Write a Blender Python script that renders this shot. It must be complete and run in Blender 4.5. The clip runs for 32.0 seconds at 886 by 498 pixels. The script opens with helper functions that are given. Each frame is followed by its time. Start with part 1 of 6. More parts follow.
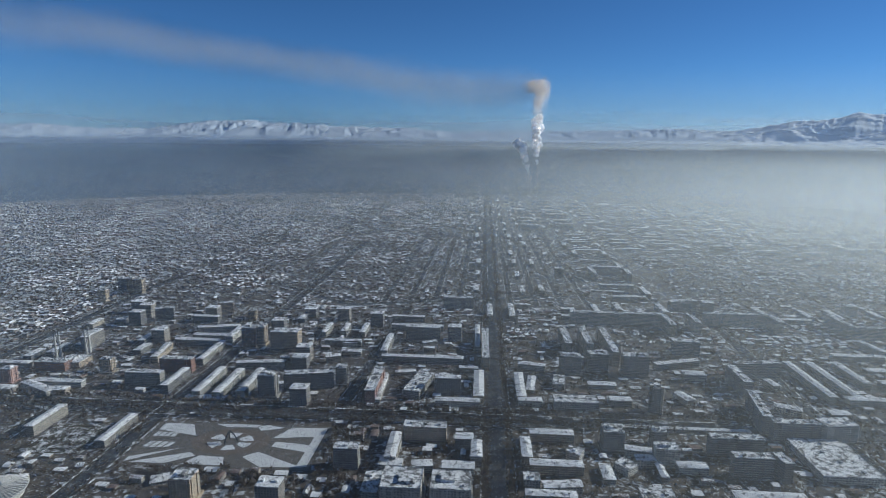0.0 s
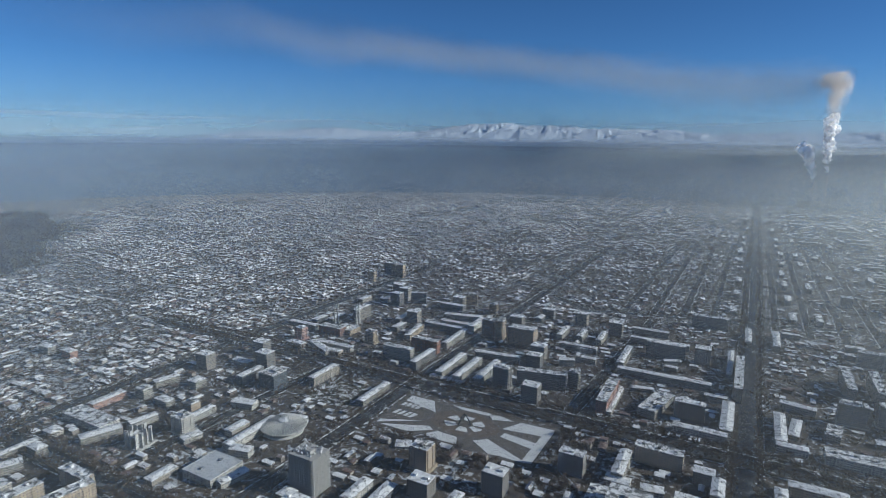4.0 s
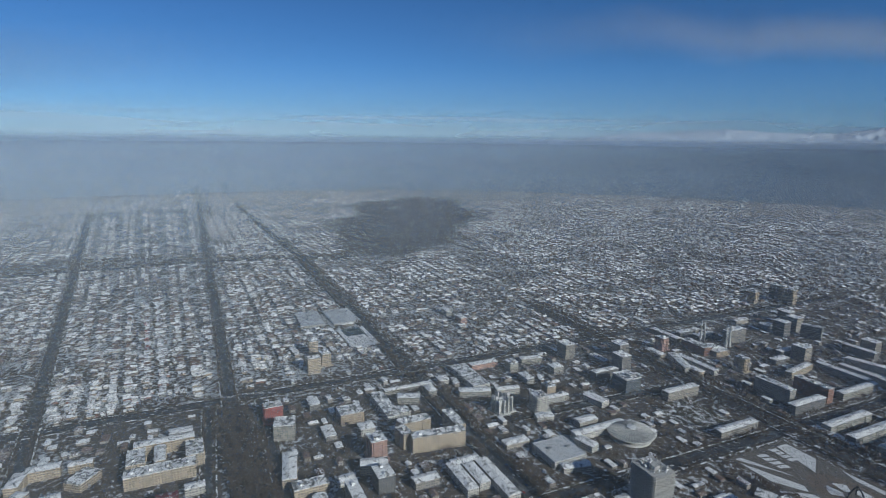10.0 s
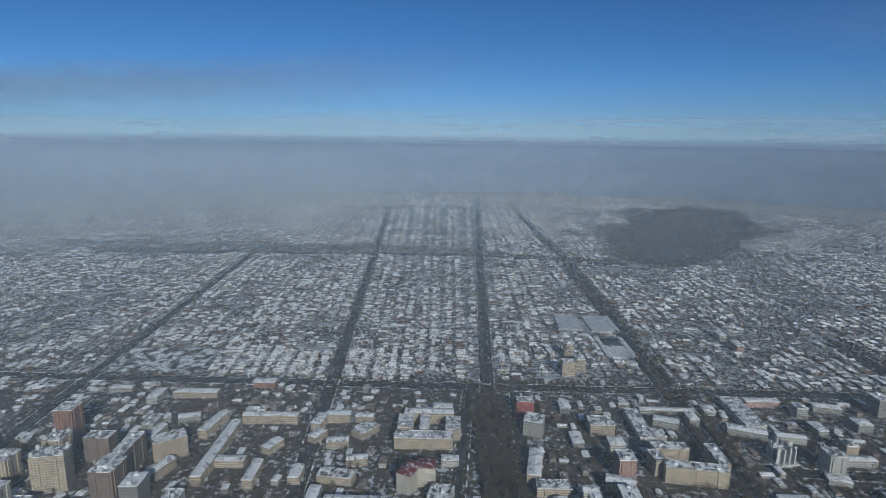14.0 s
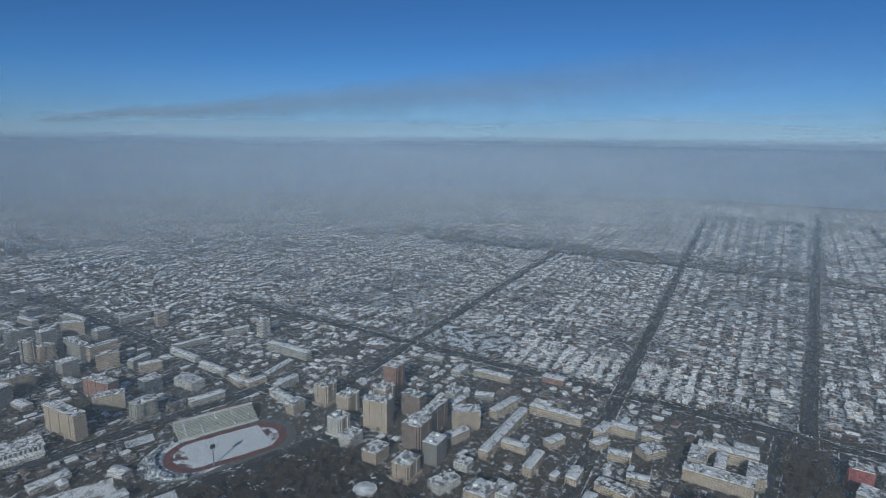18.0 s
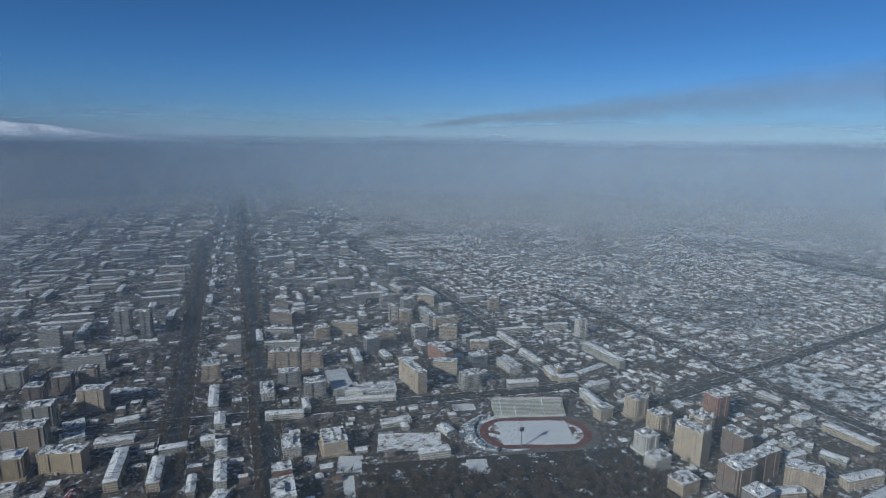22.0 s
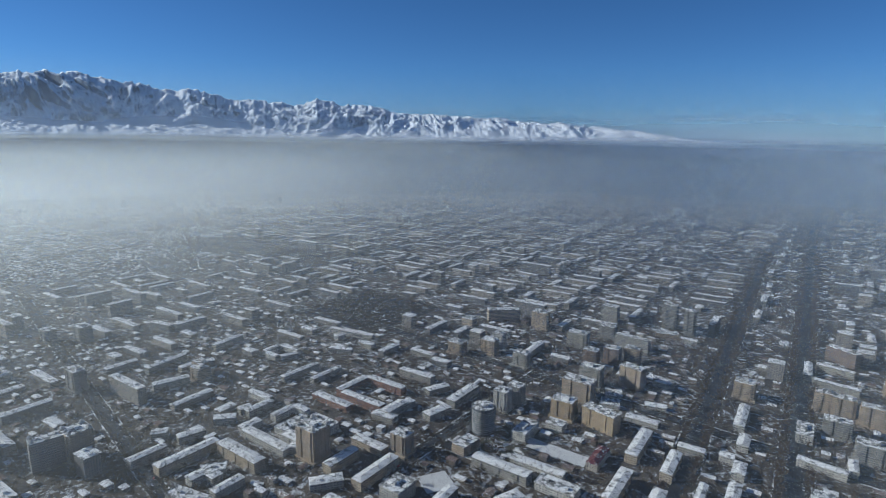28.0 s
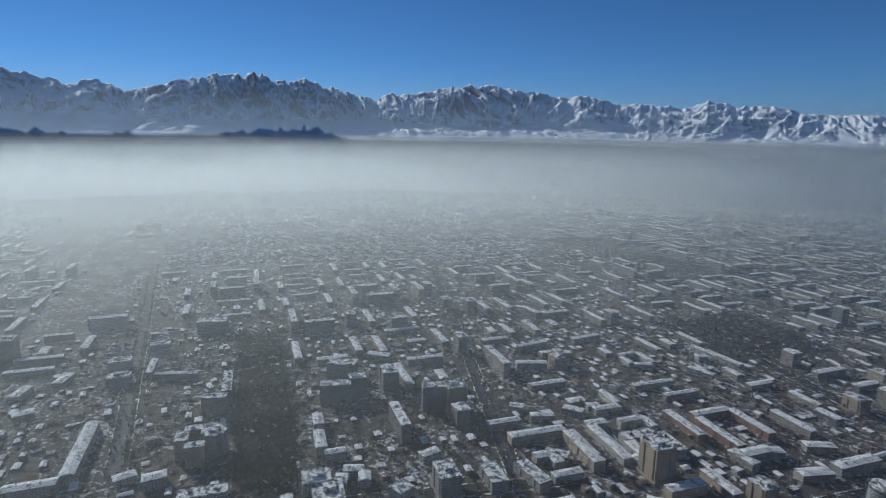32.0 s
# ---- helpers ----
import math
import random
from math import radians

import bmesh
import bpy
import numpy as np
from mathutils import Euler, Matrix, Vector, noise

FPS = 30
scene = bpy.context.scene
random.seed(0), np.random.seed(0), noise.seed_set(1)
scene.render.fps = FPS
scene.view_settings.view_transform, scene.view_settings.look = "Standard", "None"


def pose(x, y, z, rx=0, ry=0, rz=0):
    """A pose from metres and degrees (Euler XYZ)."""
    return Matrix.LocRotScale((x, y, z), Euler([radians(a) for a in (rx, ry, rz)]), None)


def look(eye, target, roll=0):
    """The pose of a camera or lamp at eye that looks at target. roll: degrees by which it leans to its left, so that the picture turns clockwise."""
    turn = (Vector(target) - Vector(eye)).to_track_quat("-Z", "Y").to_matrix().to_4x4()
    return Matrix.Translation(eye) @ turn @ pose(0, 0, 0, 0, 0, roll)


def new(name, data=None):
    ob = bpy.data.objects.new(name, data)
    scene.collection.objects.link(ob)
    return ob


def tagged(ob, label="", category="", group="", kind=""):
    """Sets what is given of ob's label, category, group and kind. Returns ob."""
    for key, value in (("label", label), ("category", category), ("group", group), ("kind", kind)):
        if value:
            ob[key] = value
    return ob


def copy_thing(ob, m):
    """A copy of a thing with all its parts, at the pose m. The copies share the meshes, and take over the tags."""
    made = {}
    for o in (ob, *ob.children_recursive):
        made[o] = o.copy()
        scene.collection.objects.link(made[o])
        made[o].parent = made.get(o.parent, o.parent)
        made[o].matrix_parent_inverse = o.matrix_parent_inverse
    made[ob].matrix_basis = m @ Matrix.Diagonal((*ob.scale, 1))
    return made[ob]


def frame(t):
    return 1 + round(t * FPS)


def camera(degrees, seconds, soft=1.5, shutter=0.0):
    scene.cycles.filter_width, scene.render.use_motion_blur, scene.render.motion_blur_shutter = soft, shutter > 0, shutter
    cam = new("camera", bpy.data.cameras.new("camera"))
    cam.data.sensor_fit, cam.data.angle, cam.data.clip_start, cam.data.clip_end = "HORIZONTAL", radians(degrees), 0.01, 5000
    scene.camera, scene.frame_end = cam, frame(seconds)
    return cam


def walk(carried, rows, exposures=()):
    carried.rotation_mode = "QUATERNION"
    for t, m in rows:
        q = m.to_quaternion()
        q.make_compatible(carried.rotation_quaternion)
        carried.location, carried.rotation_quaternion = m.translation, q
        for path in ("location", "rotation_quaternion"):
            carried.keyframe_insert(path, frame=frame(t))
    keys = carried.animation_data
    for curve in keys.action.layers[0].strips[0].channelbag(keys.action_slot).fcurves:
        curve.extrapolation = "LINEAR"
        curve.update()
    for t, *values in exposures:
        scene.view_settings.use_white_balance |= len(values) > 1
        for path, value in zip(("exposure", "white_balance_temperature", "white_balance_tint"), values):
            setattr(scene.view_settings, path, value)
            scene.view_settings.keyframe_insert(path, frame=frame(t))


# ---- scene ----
cam = camera(75.64, 32.0, soft=0.65)
walk(cam, [
    (0.0, pose(0, 0, 400, 78.789, -0.636, 3.800)),
    (0.5, pose(0, 0, 400, 78.783, -0.636, 7.070)),
    (1.0, pose(0, 0, 400, 78.771, -0.636, 10.296)),
    (1.5, pose(0, 0, 400, 78.764, -0.636, 13.531)),
    (2.0, pose(0, 0, 400, 78.756, -0.636, 16.681)),
    (2.5, pose(0, 0, 400, 78.752, -0.636, 19.609)),
    (3.0, pose(0, 0, 400, 78.751, -0.636, 22.483)),
    (3.5, pose(0, 0, 400, 78.757, -0.636, 25.379)),
    (5.5, pose(0, 0, 400, 78.754, -0.636, 37.058)),
    (6.0, pose(0, 0, 400, 78.751, -0.636, 40.092)),
    (6.5, pose(0, 0, 400, 78.739, -0.636, 43.077)),
    (7.0, pose(0, 0, 400, 78.721, -0.636, 46.065)),
    (7.5, pose(0, 0, 400, 78.696, -0.636, 49.054)),
    (8.0, pose(0, 0, 400, 78.669, -0.636, 52.042)),
    (8.5, pose(0, 0, 400, 78.643, -0.636, 55.204)),
    (9.0, pose(0, 0, 400, 78.613, -0.636, 58.443)),
    (9.5, pose(0, 0, 400, 78.587, -0.636, 61.666)),
    (10.0, pose(0, 0, 400, 78.566, -0.636, 64.870)),
    (10.5, pose(0, 0, 400, 78.552, -0.636, 68.114)),
    (11.0, pose(0, 0, 400, 78.546, -0.636, 71.397)),
    (11.5, pose(0, 0, 400, 78.548, -0.636, 74.748)),
    (12.0, pose(0, 0, 400, 78.556, -0.636, 78.141)),
    (12.5, pose(0, 0, 400, 78.572, -0.636, 81.268)),
    (13.0, pose(0, 0, 400, 78.589, -0.636, 84.622)),
    (13.5, pose(0, 0, 400, 78.606, -0.636, 88.045)),
    (14.0, pose(0, 0, 400, 78.635, -0.636, 91.533)),
    (14.5, pose(0, 0, 400, 78.649, -0.636, 94.990)),
    (16.5, pose(0, 0, 400, 78.655, -0.636, 109.796)),
    (17.0, pose(0, 0, 400, 78.656, -0.636, 113.696)),
    (17.5, pose(0, 0, 400, 78.652, -0.636, 117.664)),
    (18.0, pose(0, 0, 400, 78.633, -0.636, 121.727)),
    (18.5, pose(0, 0, 400, 78.622, -0.636, 125.786)),
    (19.0, pose(0, 0, 400, 78.613, -0.636, 129.795)),
    (19.5, pose(0, 0, 400, 78.611, -0.636, 133.804)),
    (20.0, pose(0, 0, 400, 78.613, -0.636, 137.835)),
    (20.5, pose(0, 0, 400, 78.622, -0.636, 141.807)),
    (21.0, pose(0, 0, 400, 78.632, -0.636, 145.917)),
    (21.5, pose(0, 0, 400, 78.638, -0.636, 150.049)),
    (22.0, pose(0, 0, 400, 78.639, -0.636, 154.211)),
    (22.5, pose(0, 0, 400, 78.642, -0.636, 158.375)),
    (23.0, pose(0, 0, 400, 78.641, -0.636, 162.566)),
    (23.5, pose(0, 0, 400, 78.637, -0.636, 166.788)),
    (24.0, pose(0, 0, 400, 78.630, -0.636, 171.018)),
    (24.5, pose(0, 0, 400, 78.623, -0.636, 175.402)),
    (26.5, pose(0, 0, 400, 78.614, -0.636, 193.411)),
    (27.0, pose(0, 0, 400, 78.605, -0.636, 197.941)),
    (27.5, pose(0, 0, 400, 78.602, -0.636, 202.539)),
    (28.0, pose(0, 0, 400, 78.602, -0.636, 207.153)),
    (28.5, pose(0, 0, 400, 78.607, -0.636, 211.759)),
    (29.0, pose(0, 0, 400, 78.613, -0.636, 216.355)),
    (29.5, pose(0, 0, 400, 78.616, -0.636, 220.988)),
    (30.0, pose(0, 0, 400, 78.614, -0.636, 225.603)),
    (30.5, pose(0, 0, 400, 78.615, -0.636, 230.324)),
    (31.0, pose(0, 0, 400, 78.613, -0.636, 234.961)),
    (31.5, pose(0, 0, 400, 78.610, -0.636, 239.570)),
    (32.0, pose(0, 0, 400, 78.609, -0.636, 243.557)),
], exposures=[(0.0, 0.08, 5150, 1), (3.0, 0.1, 5150, 1), (7.0, 0.03, 5200, 1), (13.0, -0.2, 5200, 2), (18.0, -0.3, 5050, 1), (21.0, -0.2, 5050, 1),
                (24.5, 0.0, 5050, 1), (27.0, 0.15, 5100, 2), (30.0, 0.15, 5200, 2), (32.0, -0.12, 5200, 2)])

# ---- sky, sun and haze ----
SUN_AZ, SUN_EL = 19.0, 26.0   # degrees from +X towards +Y, and above the horizon
world = bpy.data.worlds.new("winter_sky")
scene.world = world
world.use_nodes = True
wn = world.node_tree
sky = wn.nodes.new("ShaderNodeTexSky")
sky.sky_type = "NISHITA"
sky.sun_disc = False
sky.sun_elevation, sky.sun_rotation = radians(SUN_EL), radians(90 - SUN_AZ)
sky.altitude, sky.air_density, sky.dust_density, sky.ozone_density = 1500, 0.75, 0.0, 6.0
wn.links.new(sky.outputs[0], wn.nodes["Background"].inputs[0])
wn.nodes["Background"].inputs[1].default_value = 0.064

sun_data = bpy.data.lights.new("sun", "SUN")
sun_data.energy, sun_data.angle, sun_data.color = 4.8, radians(0.6), (1.0, 0.87, 0.70)
sun = new("sun", sun_data)
sun.matrix_world = look((0, 0, 0), (-math.cos(radians(SUN_AZ)) * math.cos(radians(SUN_EL)),
                                    -math.sin(radians(SUN_AZ)) * math.cos(radians(SUN_EL)), -math.sin(radians(SUN_EL))))
scene.cycles.transparent_max_bounces = 96

# ---- materials ----
class Nodes:
    """A short way to write a node material."""
    def __init__(self, name):
        self.mat = bpy.data.materials.new(name)
        self.mat.use_nodes = True
        self.tree = self.mat.node_tree
        self.bsdf = self.tree.nodes["Principled BSDF"]
        self.out = self.tree.nodes["Material Output"]
        self.bsdf.inputs["Specular IOR Level"].default_value = 0.25

    def add(self, kind, *links):
        n = self.tree.nodes.new("ShaderNode" + kind)
        for i, l in enumerate(links):
            if l is None:
                continue
            if isinstance(l, (int, float)):
                n.inputs[i].default_value = l
            elif isinstance(l, tuple):
                n.inputs[i].default_value = l
            else:
                self.tree.links.new(l, n.inputs[i])
        return n

    def math(self, op, a, b=None, c=None, clamp=False):
        n = self.add("Math", a, b, c)
        n.operation = op
        n.use_clamp = clamp
        return n.outputs[0]

    def mix(self, fac, a, b, blend="MIX"):
        n = self.tree.nodes.new("ShaderNodeMix")
        n.data_type, n.blend_type = "RGBA", blend
        for sock, l in ((n.inputs[0], fac), (n.inputs[6], a), (n.inputs[7], b)):
            if isinstance(l, (int, float)):
                sock.default_value = l
            elif isinstance(l, tuple):
                sock.default_value = (*l, 1.0) if len(l) == 3 else l
            else:
                self.tree.links.new(l, sock)
        return n.outputs[2]

    def coords(self, which="Object", scale=(1, 1, 1)):
        n = self.add("TexCoord")
        m = self.add("Mapping")
        self.tree.links.new(n.outputs[which], m.inputs[0])
        m.inputs["Scale"].default_value = scale
        return m.outputs[0]

    def position(self):
        return self.add("NewGeometry").outputs["Position"]

    def noise(self, vec, scale, detail=4.0, rough=0.55):
        n = self.add("TexNoise")
        self.tree.links.new(vec, n.inputs["Vector"])
        n.inputs["Scale"].default_value, n.inputs["Detail"].default_value = scale, detail
        n.inputs["Roughness"].default_value = rough
        return n.outputs[0]

    def step(self, v, lo, hi):
        n = self.add("MapRange")
        n.interpolation_type = "SMOOTHSTEP"
        self.tree.links.new(v, n.inputs[0])
        n.inputs[1].default_value, n.inputs[2].default_value = lo, hi
        return n.outputs[0]

    def set(self, key, v):
        if isinstance(v, (int, float)):
            self.bsdf.inputs[key].default_value = v
        elif isinstance(v, tuple):
            self.bsdf.inputs[key].default_value = (*v, 1.0) if len(v) == 3 else v
        else:
            self.tree.links.new(v, self.bsdf.inputs[key])
        return self

    def scatter(self, colour, onward):
        """Fine droplets that throw light back, and on through them away from the sun."""
        return self.add("AddShader", self.add("BsdfDiffuse", (*colour, 1.0)).outputs[0],
                        self.add("BsdfTranslucent", (*onward, 1.0)).outputs[0]).outputs[0]

    def bump(self, height, strength=0.4, distance=0.2):
        n = self.add("Bump")
        n.inputs["Strength"].default_value, n.inputs["Distance"].default_value = strength, distance
        self.tree.links.new(height, n.inputs["Height"])
        self.tree.links.new(n.outputs[0], self.bsdf.inputs["Normal"])


def snow_material(name, bare, amount, scale=0.25, white=1.0):
    """Thin snow over a darker roof or ground: amount is how much of it is white."""
    m = Nodes(name)
    p = m.position()
    a = m.noise(p, scale, 5.0, 0.6)
    b = m.noise(p, scale * 6, 3.0, 0.6)
    v = m.math("ADD", m.math("MULTIPLY", a, 0.7), m.math("MULTIPLY", b, 0.3))
    f = m.step(v, 0.56 - 0.2 * amount, 0.66 - 0.2 * amount)
    tone = m.mix(b, tuple(c * white for c in (0.64, 0.63, 0.62)), tuple(c * white for c in (0.84, 0.83, 0.82)))
    rnd = m.add("ObjectInfo").outputs["Random"]
    bare_c = m.mix(rnd, tuple(c * 0.75 for c in bare), tuple(min(1, c * 1.25) for c in bare))
    m.set("Base Color", m.mix(f, bare_c, tone)).set("Roughness", 0.85)
    m.bump(b, 0.3, 0.15)
    return m.mat


def wall_material(name, colour, glass=(0.075, 0.082, 0.092), bay=3.2, storey=3.0, open_x=0.44, open_z=0.46, band=0.0):
    """A far facade: plaster or brick with rows of window openings of true size, on the object's own x, y and z."""
    m = Nodes(name)
    colour = (colour[0] * 1.22, colour[1] * 1.16, colour[2] * 1.06)     # every wall colour brightened and warmed evenly
    geo = m.add("NewGeometry")
    tc = m.add("TexCoord")
    sep = m.add("SeparateXYZ", tc.outputs["Object"])
    nrm = m.add("SeparateXYZ", tc.outputs["Normal"])
    ax = m.math("ABSOLUTE", nrm.outputs[0])
    side = m.math("GREATER_THAN", ax, 0.5)
    u = m.math("ADD", m.math("MULTIPLY", sep.outputs[1], side),
               m.math("MULTIPLY", sep.outputs[0], m.math("SUBTRACT", 1.0, side)))
    uu = m.math("ABSOLUTE", m.math("SUBTRACT", m.math("FRACT", m.math("DIVIDE", u, bay)), 0.5))
    vv = m.math("ABSOLUTE", m.math("SUBTRACT", m.math("FRACT", m.math("DIVIDE", sep.outputs[2], storey)), 0.55))
    win = m.math("MULTIPLY", m.math("LESS_THAN", uu, open_x / 2), m.math("LESS_THAN", vv, open_z / 2))
    cell = m.add("CombineXYZ", m.math("FLOOR", m.math("DIVIDE", u, bay)), m.math("FLOOR", m.math("DIVIDE", sep.outputs[2], storey)), ax)
    wn2 = m.add("TexWhiteNoise", cell.outputs[0])
    p = geo.outputs["Position"]
    stain = m.noise(p, 0.12, 4.0)
    rnd = m.add("ObjectInfo").outputs["Random"]
    base = m.mix(rnd, tuple(c * 0.8 for c in colour), tuple(min(1.0, c * 1.2) for c in colour))
    base = m.mix(m.step(stain, 0.35, 0.7), base, tuple(c * 0.72 for c in colour))
    if band:
        ledge = m.math("GREATER_THAN", vv, 0.5 - band)
        base = m.mix(ledge, base, tuple(min(1.0, c * 1.35 + 0.05) for c in colour))
    pane = m.mix(wn2.outputs[0], glass, tuple(min(1, c * 2.4) for c in glass))
    m.set("Base Color", m.mix(win, base, pane))
    m.set("Roughness", m.math("SUBTRACT", 0.85, m.math("MULTIPLY", win, 0.6)))
    m.bump(m.math("SUBTRACT", 1.0, win), 0.6, 0.25)
    return m.mat


def plain(name, colour, rough=0.8, vary=0.25, scale=0.4, metal=0.0):
    m = Nodes(name)
    p = m.position()
    n = m.noise(p, scale, 5.0)
    rnd = m.add("ObjectInfo").outputs["Random"]
    c = m.mix(n, tuple(x * (1 - vary) for x in colour), tuple(min(1, x * (1 + vary)) for x in colour))
    c = m.mix(m.math("MULTIPLY", rnd, 0.3), c, tuple(x * 0.6 for x in colour))
    m.set("Base Color", c).set("Roughness", rough).set("Metallic", metal)
    m.bump(n, 0.2, 0.1)
    return m.mat


def haze_material(name, alpha, top, fade, lit, onward):
    """Smog: mostly clear, thinning out upwards, thicker over the town than over the fields to the north-west."""
    m = Nodes(name)
    t = m.tree
    t.nodes.remove(m.bsdf)
    p = m.position()
    sep = m.add("SeparateXYZ", p)
    big = m.add("Mapping", p)
    big.inputs["Scale"].default_value = (0.0011, 0.0011, 0.004)
    n = m.add("TexNoise", big.outputs[0])
    n.inputs["Scale"].default_value, n.inputs["Detail"].default_value = 1.0, 4.0
    edge = m.math("ADD", sep.outputs[2], m.math("MULTIPLY", m.math("SUBTRACT", n.outputs[0], 0.5), min(fade * 0.7, 60.0)))
    h = m.step(edge, top, top - fade)
    open_air = m.math("ADD", m.math("MULTIPLY", sep.outputs[0], -0.00016), m.math("MULTIPLY", sep.outputs[1], 0.00020))
    town = m.math("SUBTRACT", 1.0, m.math("MULTIPLY", m.step(open_air, 0.0, 0.8), THINNING))
    dens = m.math("MULTIPLY", m.math("MULTIPLY", h, alpha), m.math("ADD", 0.72, m.math("MULTIPLY", n.outputs[0], 0.56)))
    dens = m.math("MULTIPLY", dens, town, clamp=True)
    mx = m.add("MixShader", dens, m.add("BsdfTransparent").outputs[0], m.scatter(lit, onward))
    t.links.new(mx.outputs[0], m.out.inputs[0])
    return m.mat

# ---- mesh helpers ----
def mesh_object(name, verts, faces, material, parent=None, label=""):
    me = bpy.data.meshes.new(name)
    me.from_pydata(verts, [], faces)
    me.update()
    if material:
        me.materials.append(material)
    ob = new(name, me)
    if parent:
        ob.parent = parent
    if label:
        ob["label"] = label
    return ob


BOX = [(0, 3, 2, 1), (4, 5, 6, 7), (0, 1, 5, 4), (1, 2, 6, 5), (2, 3, 7, 6), (3, 0, 4, 7)]


class Lump:
    """Collects many small solids into one mesh."""
    def __init__(self):
        self.v, self.f, self.mats, self.fm = [], [], [], []

    def quads(self, pts, faces, mat=0):
        o = len(self.v)
        self.v.extend(pts)
        self.f.extend(tuple(o + i for i in f) for f in faces)
        self.fm.extend([mat] * len(faces))

    def box(self, x, y, z0, w, d, z1, rot=0.0, mat=0):
        c, s = math.cos(rot), math.sin(rot)
        pts = []
        for z in (z0, z1):
            for a, b in ((-w / 2, -d / 2), (w / 2, -d / 2), (w / 2, d / 2), (-w / 2, d / 2)):
                pts.append((x + a * c - b * s, y + a * s + b * c, z))
        self.quads(pts, BOX if z0 > 0.01 else BOX[1:], mat)

    def gable(self, x, y, z0, w, d, rise, rot=0.0, over=0.4, mat=0):
        """A pitched roof, ridge along its own x, with eaves of some thickness."""
        c, s = math.cos(rot), math.sin(rot)
        w, d = w + 2 * over, d + 2 * over
        loc = [(-w / 2, -d / 2, 0), (w / 2, -d / 2, 0), (w / 2, d / 2, 0), (-w / 2, d / 2, 0),
               (-w / 2, -d / 2, .25), (w / 2, -d / 2, .25), (w / 2, d / 2, .25), (-w / 2, d / 2, .25),
               (-w / 2, 0, rise), (w / 2, 0, rise)]
        pts = [(x + a * c - b * s, y + a * s + b * c, z0 + h) for a, b, h in loc]
        self.quads(pts, [(0, 3, 2, 1), (0, 1, 5, 4), (2, 3, 7, 6), (1, 2, 6, 9, 5), (3, 0, 4, 8, 7), (4, 5, 9, 8), (6, 7, 8, 9)], mat)

    def cottage(self, x, y, w, d, h, rise, rot=0.0):
        """A small far house: walls with gables, and a roof of two slopes over them."""
        c, s = math.cos(rot), math.sin(rot)
        a, b = w / 2, d / 2
        turn = lambda loc: [(x + p * c - q * s, y + p * s + q * c, z) for p, q, z in loc]
        self.quads(turn([(-a, -b, 0), (a, -b, 0), (a, b, 0), (-a, b, 0), (-a, -b, h), (a, -b, h), (a, b, h), (-a, b, h), (-a, 0, h + rise), (a, 0, h + rise)]),
                   [(0, 1, 5, 4), (2, 3, 7, 6), (1, 2, 6, 9, 5), (3, 0, 4, 8, 7)], 0)
        a, b, e = a + 0.4, b + 0.4, 0.25
        self.quads(turn([(-a, -b, h), (a, -b, h), (a, 0, h + rise + e), (-a, 0, h + rise + e), (a, b, h), (-a, b, h)]), [(0, 1, 2, 3), (3, 2, 4, 5)], 1)

    def hip(self, x, y, z0, w, d, rise, rot=0.0, over=0.5, mat=0):
        c, s = math.cos(rot), math.sin(rot)
        w, d = w + 2 * over, d + 2 * over
        r = max(0.0, w / 2 - d / 2)
        loc = [(-w / 2, -d / 2, 0), (w / 2, -d / 2, 0), (w / 2, d / 2, 0), (-w / 2, d / 2, 0),
               (-w / 2, -d / 2, .25), (w / 2, -d / 2, .25), (w / 2, d / 2, .25), (-w / 2, d / 2, .25),
               (-r, 0, rise), (r, 0, rise)]
        pts = [(x + a * c - b * s, y + a * s + b * c, z0 + h) for a, b, h in loc]
        self.quads(pts, [(0, 3, 2, 1), (0, 1, 5, 4), (1, 2, 6, 5), (2, 3, 7, 6), (3, 0, 4, 7),
                         (4, 5, 9, 8), (6, 7, 8, 9), (5, 6, 9), (7, 4, 8)], mat)

    def make(self, name, materials, parent=None, label=""):
        me = bpy.data.meshes.new(name)
        me.from_pydata(self.v, [], self.f)
        for m in materials:
            me.materials.append(m)
        if len(materials) > 1:
            me.polygons.foreach_set("material_index", self.fm)
        me.update()
        ob = new(name, me)
        if parent:
            ob.parent = parent
        if label:
            ob["label"] = label
        return ob


def ring(name, radius, z0, z1, n, material, wave=0.0, phase=0.0, lean=0.0):
    """A closed curtain round the place, drawn in and out by long waves; lean is how far its top stands out over its foot, per metre of height."""
    v, f = [], []
    for k in range(2):
        for i in range(n):
            a = 2 * math.pi * i / n
            r = radius * (1 + wave * math.sin(3 * a + phase) + 0.5 * wave * math.sin(7 * a + 2.1 * phase)) + lean * (z1 - z0) * (k - 0.5)
            v.append((r * math.cos(a), r * math.sin(a), (z0, z1)[k]))
    for i in range(n):
        f.append((i, n + i, n + (i + 1) % n, (i + 1) % n))
    ob = mesh_object(name, v, f, material)
    for p in ob.data.polygons:
        p.use_smooth = True
    return ob


